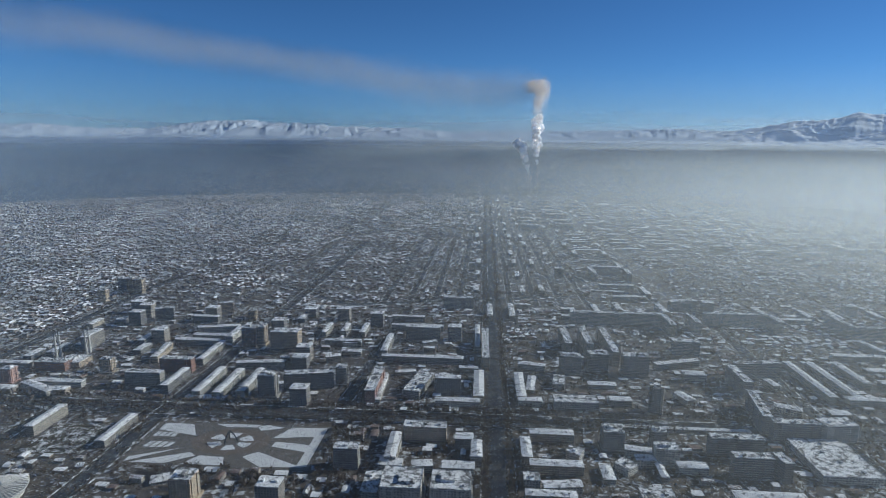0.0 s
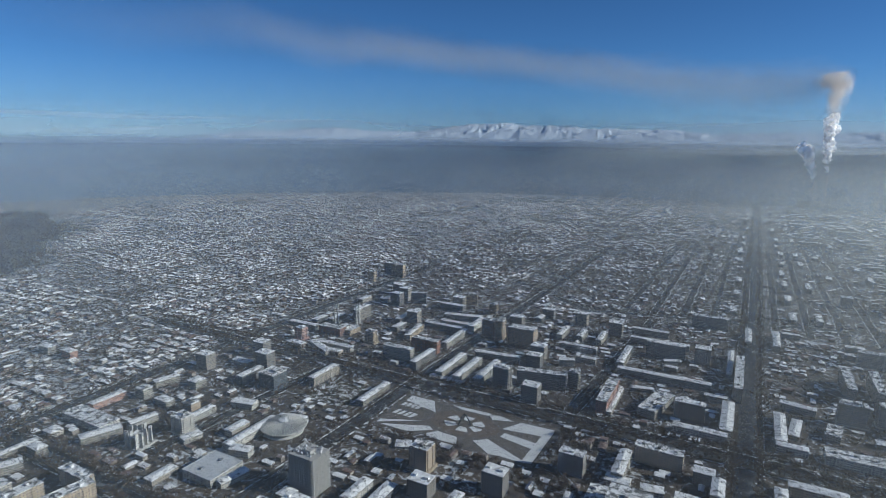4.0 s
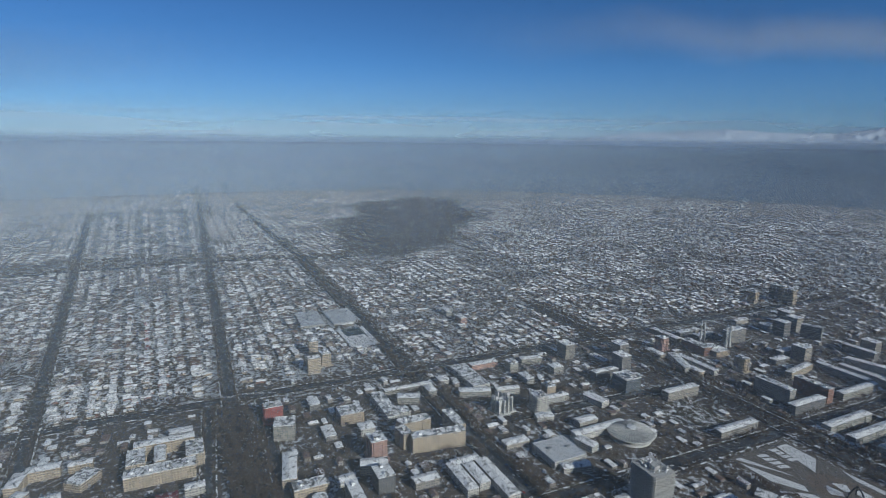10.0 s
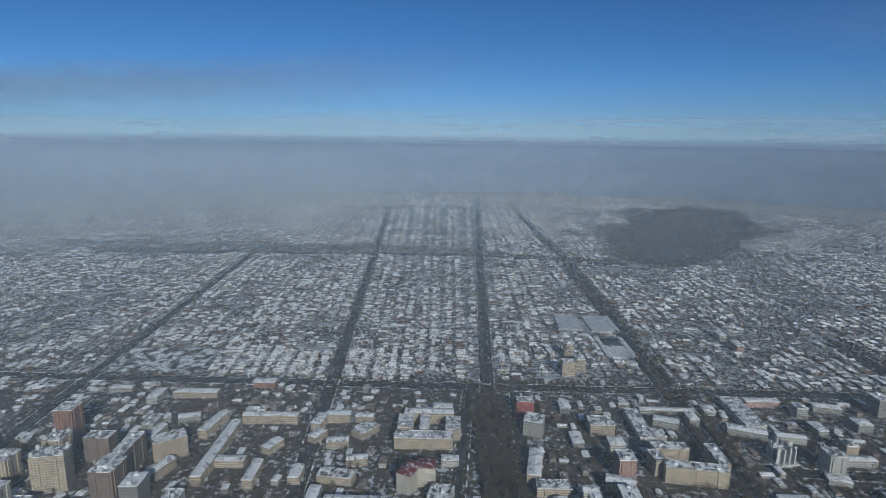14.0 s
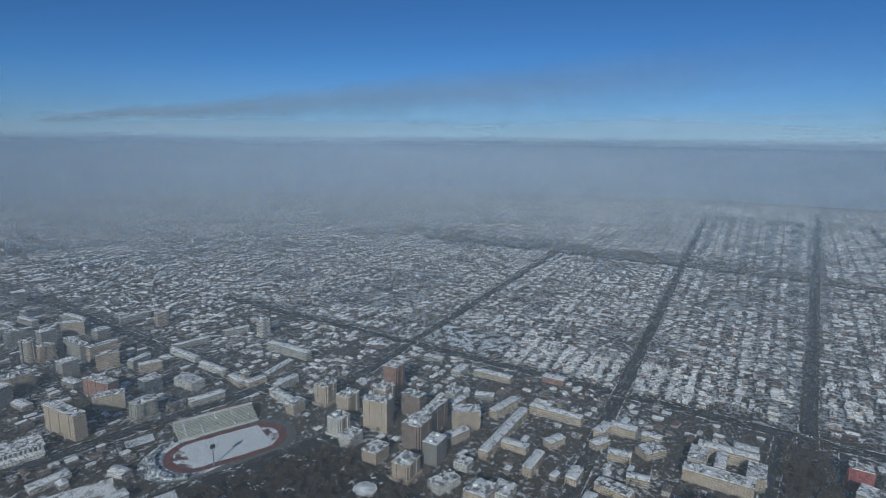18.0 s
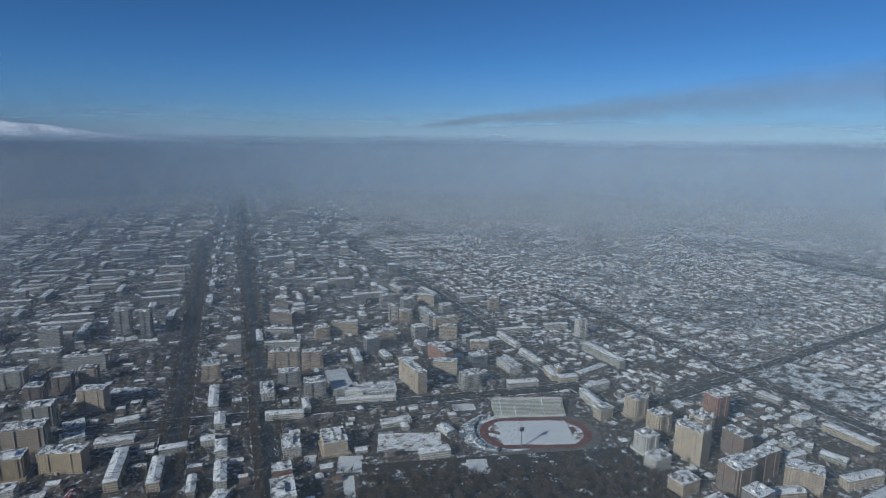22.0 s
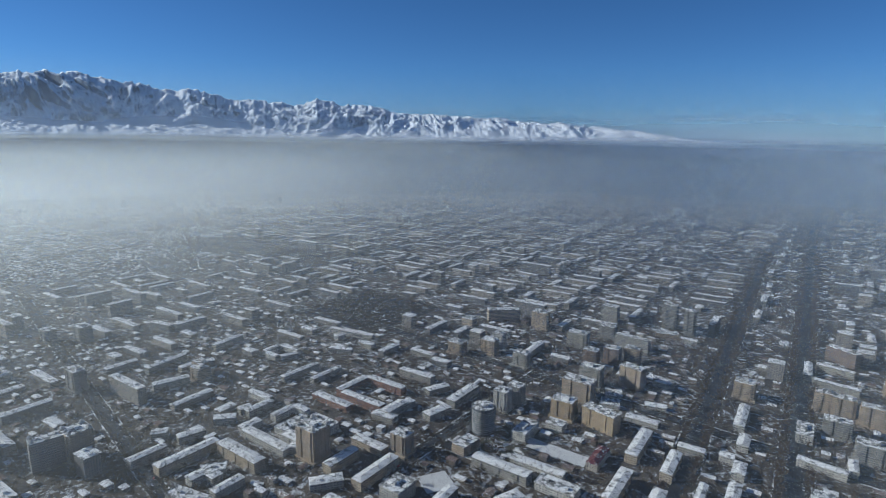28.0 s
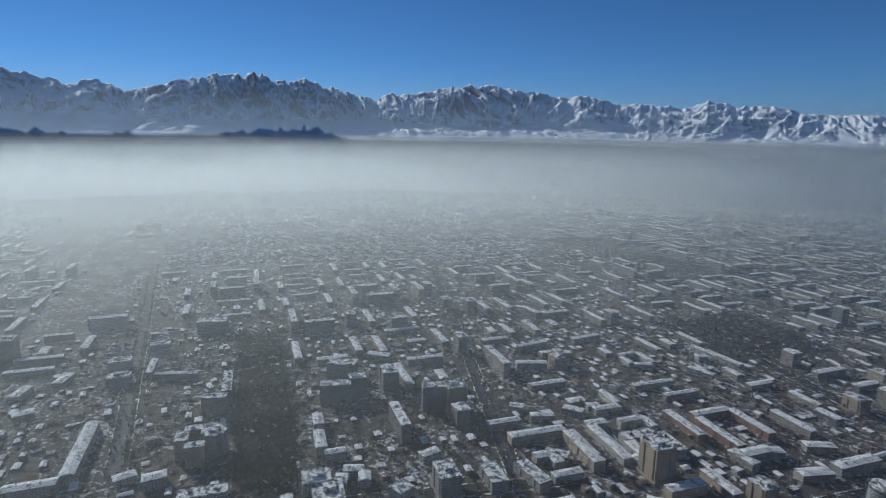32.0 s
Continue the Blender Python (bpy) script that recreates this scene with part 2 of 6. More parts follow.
# ---- ground ----
def ground_material():
    m = Nodes("wintry_ground")
    p = m.position()
    a, b = m.noise(p, 0.015, 6.0, 0.7), m.noise(p, 0.13, 5.0, 0.62)
    flat = m.add("SeparateXYZ", p)
    yards = m.math("MULTIPLY", m.step(flat.outputs[0], -870, -910), 0.045)     # the gardens of the low quarters keep their snow
    far = m.math("SQRT", m.math("ADD", m.math("MULTIPLY", flat.outputs[0], flat.outputs[0]), m.math("MULTIPLY", flat.outputs[1], flat.outputs[1])))
    fields = m.math("MULTIPLY", m.step(far, 2900, 3500), 0.04)     # open snowy fields begin where the houses thin out
    f = m.step(m.math("ADD", m.math("ADD", m.math("MULTIPLY", a, 0.4), m.math("MULTIPLY", b, 0.6)), m.math("MAXIMUM", fields, yards)), 0.515, 0.59)
    earth = m.mix(b, (0.058, 0.048, 0.040), (0.115, 0.095, 0.078))
    base = m.mix(f, earth, (0.46, 0.465, 0.47))
    open_field = m.math("MULTIPLY", m.step(m.noise(p, 0.0013, 2.0, 0.4), 0.46, 0.50), m.step(far, 3250, 3500))
    m.set("Base Color", m.mix(open_field, base, m.mix(a, (0.20, 0.185, 0.17), (0.33, 0.31, 0.29)))).set("Roughness", 0.9)
    return m.mat


v = [(0, 0, 0)] + [(4990 * math.cos(2 * math.pi * i / 96), 4990 * math.sin(2 * math.pi * i / 96), 0) for i in range(96)]
tagged(mesh_object("ground", v, [(0, 1 + i, 1 + (i + 1) % 96) for i in range(96)], ground_material()),
       "snow-dusted winter ground of the city plain", "ground", kind="structure")

# ---- smog ----
# thin curtains one behind another, as dense as the air between them
SMOG_LIT, SMOG_ON = (0.164, 0.190, 0.216), (0.74, 0.78, 0.78)
SMOG_R = [270.0]
while SMOG_R[-1] < 3650:
    SMOG_R.append(SMOG_R[-1] * 1.075)
SMOG_R += [4040.0, 4055.0, 4085.0, 4105.0, 4120.0]
for k, r in enumerate(SMOG_R):
    wall = k - len(SMOG_R) + 5
    per_km = 0.58 if r < 1500 else 0.50 + 0.14 * (r / 1500)
    al = 1 - math.exp(-r * 0.075 / 1000 * per_km) if wall < 0 else (0.25, 0.3, 0.6, 0.8, 1.0)[wall]
    top, fade = 400 - 50 * max(0.0, 1 - r / 3500), 250 - 150 * max(0.0, min(1.0, (r - 2500) / 1800))
    fade = fade if wall < 0 else 160 if wall < 4 else 90
    THINNING = 0.62 if wall < 0 else 0.35 if wall < 2 else 0.0
    low = 0.36 + 0.64 * max(0.0, min(1.0, (r - 500) / 2200))     # onward colour lowered on the nearer curtains, so the sunward glow fades underfoot
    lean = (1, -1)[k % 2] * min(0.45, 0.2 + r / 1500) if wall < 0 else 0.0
    far_dim = 1.0 if wall < 0 else 0.76     # shade of the nearer smog put into the farthest curtains' colour
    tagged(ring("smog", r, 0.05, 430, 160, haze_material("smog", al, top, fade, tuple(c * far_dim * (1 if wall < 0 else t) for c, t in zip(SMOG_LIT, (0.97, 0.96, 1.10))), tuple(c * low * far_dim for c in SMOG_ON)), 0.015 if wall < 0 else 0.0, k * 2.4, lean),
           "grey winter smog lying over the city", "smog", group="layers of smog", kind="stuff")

# ---- building kit ----
ROOF_SNOW = snow_material("snowy_flat_roof", (0.13, 0.128, 0.125), 0.62, 0.16)
ROOF_PITCH = snow_material("snowy_pitched_roof", (0.16, 0.155, 0.15), 0.85, 0.16)
ROOF_RED = snow_material("maroon_sheet_roof", (0.13, 0.035, 0.04), 0.12, 0.2)
SMOOTH_SNOW = plain("smooth_snow", (0.50, 0.505, 0.515), 0.9, 0.12, 0.05)
METAL = plain("grey_steel", (0.3, 0.31, 0.33), 0.5, 0.2, 0.5, 0.6)
CONCRETE = plain("raw_concrete", (0.40, 0.385, 0.365), 0.9, 0.25, 0.3)
PALE = plain("pale_render", (0.50, 0.485, 0.455), 0.85, 0.15, 0.3)
DARK = plain("dark_opening", (0.035, 0.04, 0.05), 0.4, 0.2, 0.3)
STYLES = {
    "pan": (wall_material("panel_wall", (0.245, 0.238, 0.223), bay=3.0, band=0.06), "grey panel"),
    "cream": (wall_material("cream_wall", (0.331, 0.281, 0.216), bay=3.3, band=0.05), "cream plastered"),
    "yellow": (wall_material("ochre_wall", (0.346, 0.274, 0.18), bay=3.4, open_x=0.42), "ochre yellow"),
    "brick": (wall_material("brick_wall", (0.216, 0.122, 0.0936), bay=3.2), "red brick"),
    "brown": (wall_material("brown_wall", (0.173, 0.13, 0.108), bay=3.1, open_x=0.55), "dark brown"),
    "tan": (wall_material("tan_wall", (0.288, 0.238, 0.184), bay=3.1, band=0.05), "tan brick"),
    "white": (wall_material("white_wall", (0.418, 0.41, 0.396), bay=3.6, open_x=0.55), "off-white plastered"),
    "conc": (wall_material("concrete_wall", (0.194, 0.191, 0.187), bay=3.0, band=0.08), "weathered concrete"),
    "glass": (wall_material("glass_wall", (0.0648, 0.072, 0.0828), bay=1.8, open_x=0.85, open_z=0.8), "dark glazed"),
    "pink": (wall_material("pink_wall", (0.331, 0.216, 0.187), bay=3.2), "faded pink"),
    "red": (wall_material("crimson_wall", (0.245, 0.072, 0.0648), bay=3.2), "crimson"),
    "redroof": (wall_material("ivory_wall", (0.432, 0.403, 0.36), bay=3.2), "ivory plastered"),
    "snow": (wall_material("shed_wall", (0.317, 0.317, 0.317), bay=6.0, open_x=0.3), "pale sheet-metal"),
    "arena": (wall_material("stone_wall", (0.396, 0.374, 0.331), bay=5.0, open_x=0.5, open_z=0.9, storey=15.0), "pale stone"),
}
NUMBER = ["", "single", "two", "three", "four", "five", "six", "seven", "eight", "nine", "ten", "eleven", "twelve", "thirteen",
          "fourteen", "fifteen", "sixteen", "seventeen"]
CELL = 8.0
TAKEN, BUILT = set(), set()


def occupy(x, y, length, width, rot, margin=4.0, solid=True):
    """Note the ground that a footprint covers, so that the filling keeps clear of it."""
    c, s = math.cos(rot), math.sin(rot)
    a, b = length / 2 + margin, width / 2 + margin
    na, nb = max(1, math.ceil(2 * a / 5)), max(1, math.ceil(2 * b / 5))
    for i in range(na + 1):
        for j in range(nb + 1):
            u, v2 = -a + 2 * a * i / na, -b + 2 * b * j / nb
            cell = (int((x + u * c - v2 * s) // CELL), int((y + u * s + v2 * c) // CELL))
            TAKEN.add(cell)
            if solid:
                BUILT.add(cell)


def is_free(x, y, length=0.0, width=0.0, rot=0.0):
    c, s = math.cos(rot), math.sin(rot)
    na, nb = max(1, math.ceil(length / 7)), max(1, math.ceil(width / 7))
    for i in range(na + 1):
        for j in range(nb + 1):
            u, v2 = length * (i / na - 0.5), width * (j / nb - 0.5)
            if (int((x + u * c - v2 * s) // CELL), int((y + u * s + v2 * c) // CELL)) in TAKEN:
                return False
    return True


def root(name, x, y, rot, label, category, group=""):
    ob = new(name)
    ob.location, ob.rotation_euler = (x, y, 0), (0, 0, rot)
    return tagged(ob, label, category, group)


SHARED = {}


def shared_box(key, w, d, h, material):
    k = (key, round(w, 1), round(d, 1), round(h, 1), material.name)
    if k not in SHARED:
        me = bpy.data.meshes.new(key)
        v = [(a * w / 2, b * d / 2, c * h) for c in (0, 1) for a, b in ((-1, -1), (1, -1), (1, 1), (-1, 1))]
        me.from_pydata(v, [], BOX)
        me.materials.append(material)
        SHARED[k] = me
    return SHARED[k]


def box_part(name, parent, x, y, z, w, d, h, material, label=""):
    ob = new(name, shared_box(name, w, d, h, material))
    ob.parent, ob.location = parent, (x, y, z)
    if label:
        ob["label"] = label
    return ob


def flat_roof(parent, length, width, h, material=None):
    """Snowy deck with a raised parapet round it."""
    L = Lump()
    material = material or ROOF_SNOW
    L.box(0, 0, h, length - 0.8, width - 0.8, h + 0.35)
    e = 0.55
    for sx in (-1, 1):
        L.box(sx * (length / 2 - 0.1), 0, h, e, width + 0.4, h + 0.9)
    for sy in (-1, 1):
        L.box(0, sy * (width / 2 - 0.1), h, length - 0.75, e, h + 0.9)
    return L.make("roof", [material], parent)


brng = random.Random(11)


def turrets(ob, length, width, h):
    """Round corner turrets with little domes that crown the tallest blocks."""
    key = ("turret", "mesh")
    for sx, sy in ((-1, -1), (1, -1), (-1, 1), (1, 1)):
        if key not in SHARED:
            o = spun("turret", [(2.4, 0), (2.4, 2.6), (2.9, 2.8), (2.9, 3.3), (2.2, 3.5), (1.8, 4.4), (1.0, 5.1), (0.15, 5.4)], PALE, ob, 12)
            SHARED[key] = o.data
        else:
            o = new("turret", SHARED[key])
            o.parent = ob
        o.location = (sx * (length / 2 - 2.8), sy * (width / 2 - 2.8), h)
        o["label"] = "round corner turret with a pale dome"


def slab(x, y, length, width, storeys, turn, style, detail=2):
    rot = radians(turn)
    storeys -= 1 if 4 <= storeys <= 6 else 0
    h = storeys * 2.9 + 0.8
    mat, words = STYLES[style]
    pitched = width <= 16 and storeys <= 5 and style not in ("arena", "snow")
    big = width > 30 or style == "snow"
    if big:
        name, cat = "hall", "hall"
        label = f"broad low {words} hall with a snow-covered flat roof"
    elif storeys <= 2:
        name, cat = "low_building", "building"
        label = f"long low {words} building under a snowy roof"
    else:
        name, cat = "apartment_block", "apartment block"
        label = f"{words} {NUMBER[storeys]}-storey block with a snowy {'pitched' if pitched else 'flat'} roof"
    if style == "redroof":
        label = f"{words} {NUMBER[storeys]}-storey block under a maroon sheet roof"
    if style == "arena":
        name, cat, label = "concert_hall", "concert hall", "pale stone hall with tall columns under a snowy roof"
    ob = root(name, x, y, rot, label, cat)
    occupy(x, y, length, width, rot)
    box_part("wall", ob, 0, 0, 0, length, width, h, mat)
    if style == "redroof":
        L = Lump()
        L.hip(0, 0, h, length, width, 3.2)
        L.make("roof", [ROOF_RED], ob, "maroon sheet roof")
    elif pitched:
        L = Lump()
        (L.hip if brng.random() < 0.5 else L.gable)(0, 0, h, length, width, 1.0 + width * 0.07)
        L.make("roof", [ROOF_PITCH], ob)
    else:
        flat_roof(ob, length, width, h, SMOOTH_SNOW if style == "snow" else None)
    if detail < 1:
        return ob
    near = math.hypot(x, y) < 1050
    n = max(1, min(5, int(length // 18)))
    if storeys >= 13 and near:
        turrets(ob, length, width, h + 0.3)
    for i in range(n):
        u = (i + 0.5) / n * length - length / 2
        if pitched or style == "redroof":
            box_part("chimney", ob, u + brng.uniform(-3, 3), brng.choice((-1, 1)) * width * 0.2, h, 1.1, 1.1, 3.4, CONCRETE)
        elif not big:
            box_part("stairhead", ob, u, brng.uniform(-0.15, 0.15) * width, h + 0.3, 4.2, 3.6, 2.6, ROOF_SNOW)
        else:
            box_part("roof_unit", ob, u, brng.uniform(-0.3, 0.3) * width, h + 0.3, 5.0, 3.0, 1.8, METAL)
    if near and storeys >= 4 and not big and style not in ("glass", "arena"):
        m = max(1, min(3, int(length // 17)))
        for i in range(m):
            u = (i + 0.5) / m * length - length / 2
            for sy in (-1, 1):
                box_part("balcony_stack", ob, u, sy * (width / 2 + 0.45), 3.4, 3.0, 0.9, h - 4.6, mat)
    if style == "arena":
        for i in range(9):
            u = (i + 0.5) / 9 * length - length / 2
            box_part("column", ob, u, width / 2 + 0.9, 0, 1.2, 1.2, h - 0.8, PALE)
    if not big and storeys >= 3 and near:
        for i in range(max(1, n - 1)):
            u = (i + 0.5) / max(1, n - 1) * length - length / 2 + 4.0
            box_part("porch", ob, u, width / 2 + 1.1, 0, 3.0, 2.0, 2.9, CONCRETE)
    return ob


def tower(x, y, length, width, storeys, turn, style, detail=2):
    rot = radians(turn)
    h = storeys * 3.0 + 1.2
    mat, words = STYLES[style]
    if storeys >= 7:
        ob = root("tower_block", x, y, rot, f"{words} {NUMBER[storeys]}-storey tower block with a snowy flat roof", "tower block")
    else:
        ob = root("building", x, y, rot, f"{words} {NUMBER[storeys]}-storey building with a snowy roof", "building")
    occupy(x, y, length, width, rot)
    box_part("wall", ob, 0, 0, 0, length, width, h, mat)
    if storeys <= 4 and width <= 22 and style != "glass":
        L = Lump()
        L.hip(0, 0, h, max(length, width), min(length, width), 3.0, 0 if length >= width else math.pi / 2)
        L.make("roof", [ROOF_PITCH], ob)
    else:
        flat_roof(ob, length, width, h)
        lh = box_part("lift_house", ob, brng.uniform(-0.15, 0.15) * length, brng.uniform(-0.15, 0.15) * width, h + 0.3,
                 length * 0.36, width * 0.4, 3.4, ROOF_SNOW)
        box_part("antenna", lh, length * 0.1, 0, 3.4, 0.25, 0.25, 5.0, METAL)
        box_part("roof_unit", ob, length * 0.32, -width * 0.28, h + 0.3, 2.4, 2.0, 1.6, METAL)
    if storeys >= 7 and style != "glass":
        for sx in (-1, 1):
            for k in (-0.28, 0.28):
                box_part("balcony_stack", ob, k * length, sx * (width / 2 + 0.5), 3.4, length * 0.2, 1.0, h - 4.0, mat)
                box_part("balcony_stack", ob, sx * (length / 2 + 0.5), k * width, 3.4, 1.0, width * 0.22, h - 4.0, mat)
    elif storeys >= 4:
        box_part("cornice", ob, 0, 0, h - 0.7, length + 0.9, width + 0.9, 0.6, PALE)
    if storeys >= 12 and math.hypot(x, y) < 1150 and style in ("cream", "tan"):
        turrets(ob, length, width, h)
    if storeys >= 6 and math.hypot(x, y) < 1200:
        box_part("podium", ob, 0, 0, 0, length + 5, width + 5, 3.6, mat)
    return ob


def round_tower(x, y, across, storeys, style):
    h = storeys * 3.0 + 1.2
    mat, words = STYLES[style]
    low = storeys < 3
    ob = root("pavilion" if low else "round_tower", x, y, 0,
              "round white park pavilion with a snowy roof" if low else f"{words} {NUMBER[storeys]}-storey round tower with a snowy roof",
              "pavilion" if low else "tower block")
    occupy(x, y, across, across, 0)
    def drum(name, r0, r1, z0, z1, m):
        bm = bmesh.new()
        bmesh.ops.create_cone(bm, cap_ends=True, segments=28, radius1=r0, radius2=r1, depth=z1 - z0,
                              matrix=Matrix.Translation((0, 0, (z0 + z1) / 2)))
        me = bpy.data.meshes.new(name)
        bm.to_mesh(me)
        bm.free()
        me.materials.append(m)
        o = new(name, me)
        o.parent = ob
    r = across / 2
    drum("wall", r, r, 0, h, mat)
    if low:
        drum("roof", r + 1, 2.0, h, h + 3.0, ROOF_PITCH)
        return ob
    for k in range(1, storeys):
        drum("ledge", r + 0.5, r + 0.5, k * 3.0 - 0.2, k * 3.0 + 0.35, PALE if style != "conc" else CONCRETE)
    drum("roof", r + 0.3, r + 0.3, h, h + 0.8, ROOF_SNOW)
    drum("crown", r * 0.5, r * 0.5, h + 0.8, h + 4.0, ROOF_SNOW)
    for k in range(4):
        a = k * math.pi / 2 + 0.4
        o = box_part("pylon", ob, math.cos(a) * r, math.sin(a) * r, 0, 4.0, 4.0, h + 2.5, STYLES["conc"][0])
        o.rotation_euler = (0, 0, a)
    return ob


def shell(x, y, length, width, storeys, turn):
    """A tower still being built: bare floors and columns, open sides."""
    ob = root("unfinished_tower", x, y, radians(turn), "unfinished concrete tower with open floors and bare columns", "construction")
    occupy(x, y, length, width, radians(turn))
    for k in range(storeys + 1):
        over = 1.0 if k % 2 else 0.2
        box_part("floor_slab", ob, 0, 0, k * 3.2, length + over + 1.2, width + over + 1.2, 0.55, CONCRETE)
    for i in range(6):
        for j in range(5):
            if i in (0, 5) or j in (0, 4):
                box_part("column", ob, (i / 5 - 0.5) * (length - 1.5), (j / 4 - 0.5) * (width - 1.5), 0, 0.9, 0.9, storeys * 3.2, CONCRETE)
    box_part("core", ob, 0, 0, 0, length * 0.3, width * 0.3, storeys * 3.2, CONCRETE)
    for k in range(22):
        box_part("column_stub", ob, brng.uniform(-.45, .45) * length, brng.uniform(-.45, .45) * width, storeys * 3.2 + 0.6, 1.4, 1.4, 2.5, ROOF_SNOW)
    box_part("lift_core_head", ob, 3, -2, storeys * 3.2 + 0.6, 8, 7, 4.5, CONCRETE)
    return ob


def palace(x, y, across, storeys, style):
    """A small palace: a high square hall with thin white fins leaning out round its crown."""
    ob = root("wedding_palace", x, y, radians(12), "white palace with tall fins round a square hall", "palace")
    occupy(x, y, across, across, 0)
    h = 15
    box_part("hall", ob, 0, 0, 0, across * 0.62, across * 0.62, h, STYLES["white"][0])
    box_part("plinth", ob, 0, 0, 0, across, across, 2.2, PALE)
    for i in range(4):
        for k in (-1, 0, 1):
            a = i * math.pi / 2
            px_, py_ = across * 0.38, k * across * 0.26
            o = box_part("fin", ob, px_ * math.cos(a) - py_ * math.sin(a), px_ * math.sin(a) + py_ * math.cos(a), 2.2,
                         5.0, 1.6, h + (5 if k else 8), PALE)
            o.rotation_euler = (0, 0, a)
    flat_roof(ob, across * 0.62, across * 0.62, h)
    return ob


def spun(name, profile, material, parent, seg=16, loc=(0, 0, 0)):
    """A turned solid from (radius, height) pairs."""
    v, f = [], []
    for r, z in profile:
        for i in range(seg):
            a = 2 * math.pi * i / seg
            v.append((r * math.cos(a), r * math.sin(a), z))
    for k in range(len(profile) - 1):
        for i in range(seg):
            j = (i + 1) % seg
            f.append((k * seg + i, k * seg + j, (k + 1) * seg + j, (k + 1) * seg + i))
    f.append(tuple(range((len(profile) - 1) * seg, len(profile) * seg)))
    ob = mesh_object(name, v, f, material, parent)
    ob.location = loc
    return ob


def minaret(x, y, height):
    ob = root("minaret", x, y, 0, "slim white mosque minaret with two balconies", "minaret", "minarets of the mosque")
    occupy(x, y, 6, 6, 0)
    spun("shaft", [(2.6, 0), (2.4, height * 0.3), (1.7, height * 0.32), (1.5, height * 0.82)], PALE, ob)
    spun("gallery", [(1.6, height * 0.55), (2.8, height * 0.57), (2.8, height * 0.6), (1.6, height * 0.61)], PALE, ob)
    spun("gallery", [(1.6, height * 0.78), (2.6, height * 0.8), (2.6, height * 0.82), (1.5, height * 0.83)], PALE, ob)
    spun("spire", [(1.5, height * 0.82), (1.6, height * 0.88), (0.1, height)], METAL, ob)


def mast(x, y, height):
    """A lattice mast in red and white bands."""
    ob = root("lattice_mast", x, y, 0, "slender red and white steel lattice mast", "radio mast")
    occupy(x, y, 8, 8, 0)
    red, white = plain("mast_red", (0.30, 0.10, 0.08)), plain("mast_white", (0.5, 0.49, 0.47))
    n = 8
    for k in range(n):
        L = Lump()
        z0, z1 = height * k / n, height * (k + 1) / n
        w0, w1 = 2.6 * (1 - k / n) + 0.4, 2.6 * (1 - (k + 1) / n) + 0.4
        for sx in (-1, 1):
            for sy in (-1, 1):
                pts = []
                for z, w in ((z0, w0), (z1, w1)):
                    for a, b in ((-.2, -.2), (.2, -.2), (.2, .2), (-.2, .2)):
                        pts.append((sx * w + a, sy * w + b, z))
                L.quads(pts, BOX)
        L.box(0, 0, z1 - 0.5, 2 * w1 + 0.8, 2 * w1 + 0.8, z1 - 0.001)
        for s in (-1, 1):
            L.quads([(-w0, s * w0, z0), (-w0 + .5, s * w0, z0), (w1, s * w1, z1 - .6), (w1 - .5, s * w1, z1 - .6)], [(0, 1, 2, 3)])
            L.quads([(s * w0, -w0, z0), (s * w0, -w0 + .5, z0), (s * w1, w1, z1 - .6), (s * w1, w1 - .5, z1 - .6)], [(0, 1, 2, 3)])
        L.make("section", [red if k % 2 == 0 else white], ob)

# ---- the buildings that can be told apart ----
# east: square and around
slab(-428, 837, 95, 13, 5, -90.0, "pan")
slab(-395, 834, 92, 13, 5, -90.0, "pan")
slab(-361, 839, 88, 13, 5, -90.0, "pan")
tower(-321, 808, 26, 18, 12, 0.0, "conc")
slab(-532, 828, 59, 14, 8, 0.0, "pan")
slab(-509, 887, 55, 14, 8, 0.0, "brick")
tower(-623, 871, 20, 14, 8, 0.0, "cream")
slab(-724, 877, 54, 20, 6, 0.0, "brick")
slab(-685, 793, 72, 14, 3, -24.2, "white")
slab(-666, 814, 80, 12, 3, 0.0, "white")
slab(-645, 787, 26, 14, 3, 0.0, "cream")
slab(-678, 1149, 37, 14, 9, 18.8, "conc")
slab(-567, 1204, 33, 16, 9, 21.5, "tan")
tower(-490, 1167, 16, 12, 7, 0.0, "tan")
tower(-900, 1352, 22, 16, 12, 0.0, "conc")
tower(-881, 1354, 14, 16, 12, 0.0, "cream")
tower(-855, 1345, 22, 16, 12, 0.0, "cream")
tower(-900, 1270, 20, 14, 9, 0.0, "cream")
slab(-529, 1087, 83, 14, 5, 13.1, "white")
slab(-482, 1059, 62, 14, 5, 90.0, "white")
slab(-527, 1044, 65, 12, 4, 0.0, "white")
slab(-534, 1008, 86, 12, 5, 0.0, "pan")
slab(-483, 958, 91, 12, 5, -90.0, "pan")
slab(-573, 951, 74, 12, 5, -81.0, "cream")
tower(-435, 1019, 26, 20, 12, 0.0, "brown")
tower(-414, 1024, 16, 18, 12, 0.0, "cream")
slab(-358, 1001, 51, 26, 13, 0.0, "tan")
slab(-373, 913, 82, 12, 5, 7.2, "pan")
slab(-412, 789, 62, 14, 1, 0.0, "pan")
slab(-267, 843, 78, 16, 9, 11.9, "pan")
tower(-218, 861, 16, 16, 10, 0.0, "conc")
slab(-306, 1098, 57, 11, 5, -90.0, "pan")
slab(-268, 1103, 46, 11, 5, -90.0, "pan")
slab(-230, 1105, 57, 11, 5, -90.0, "pan")
slab(-150, 1192, 71, 11, 5, 0.0, "pan")
slab(-124, 1133, 108, 11, 5, 0.0, "pan")
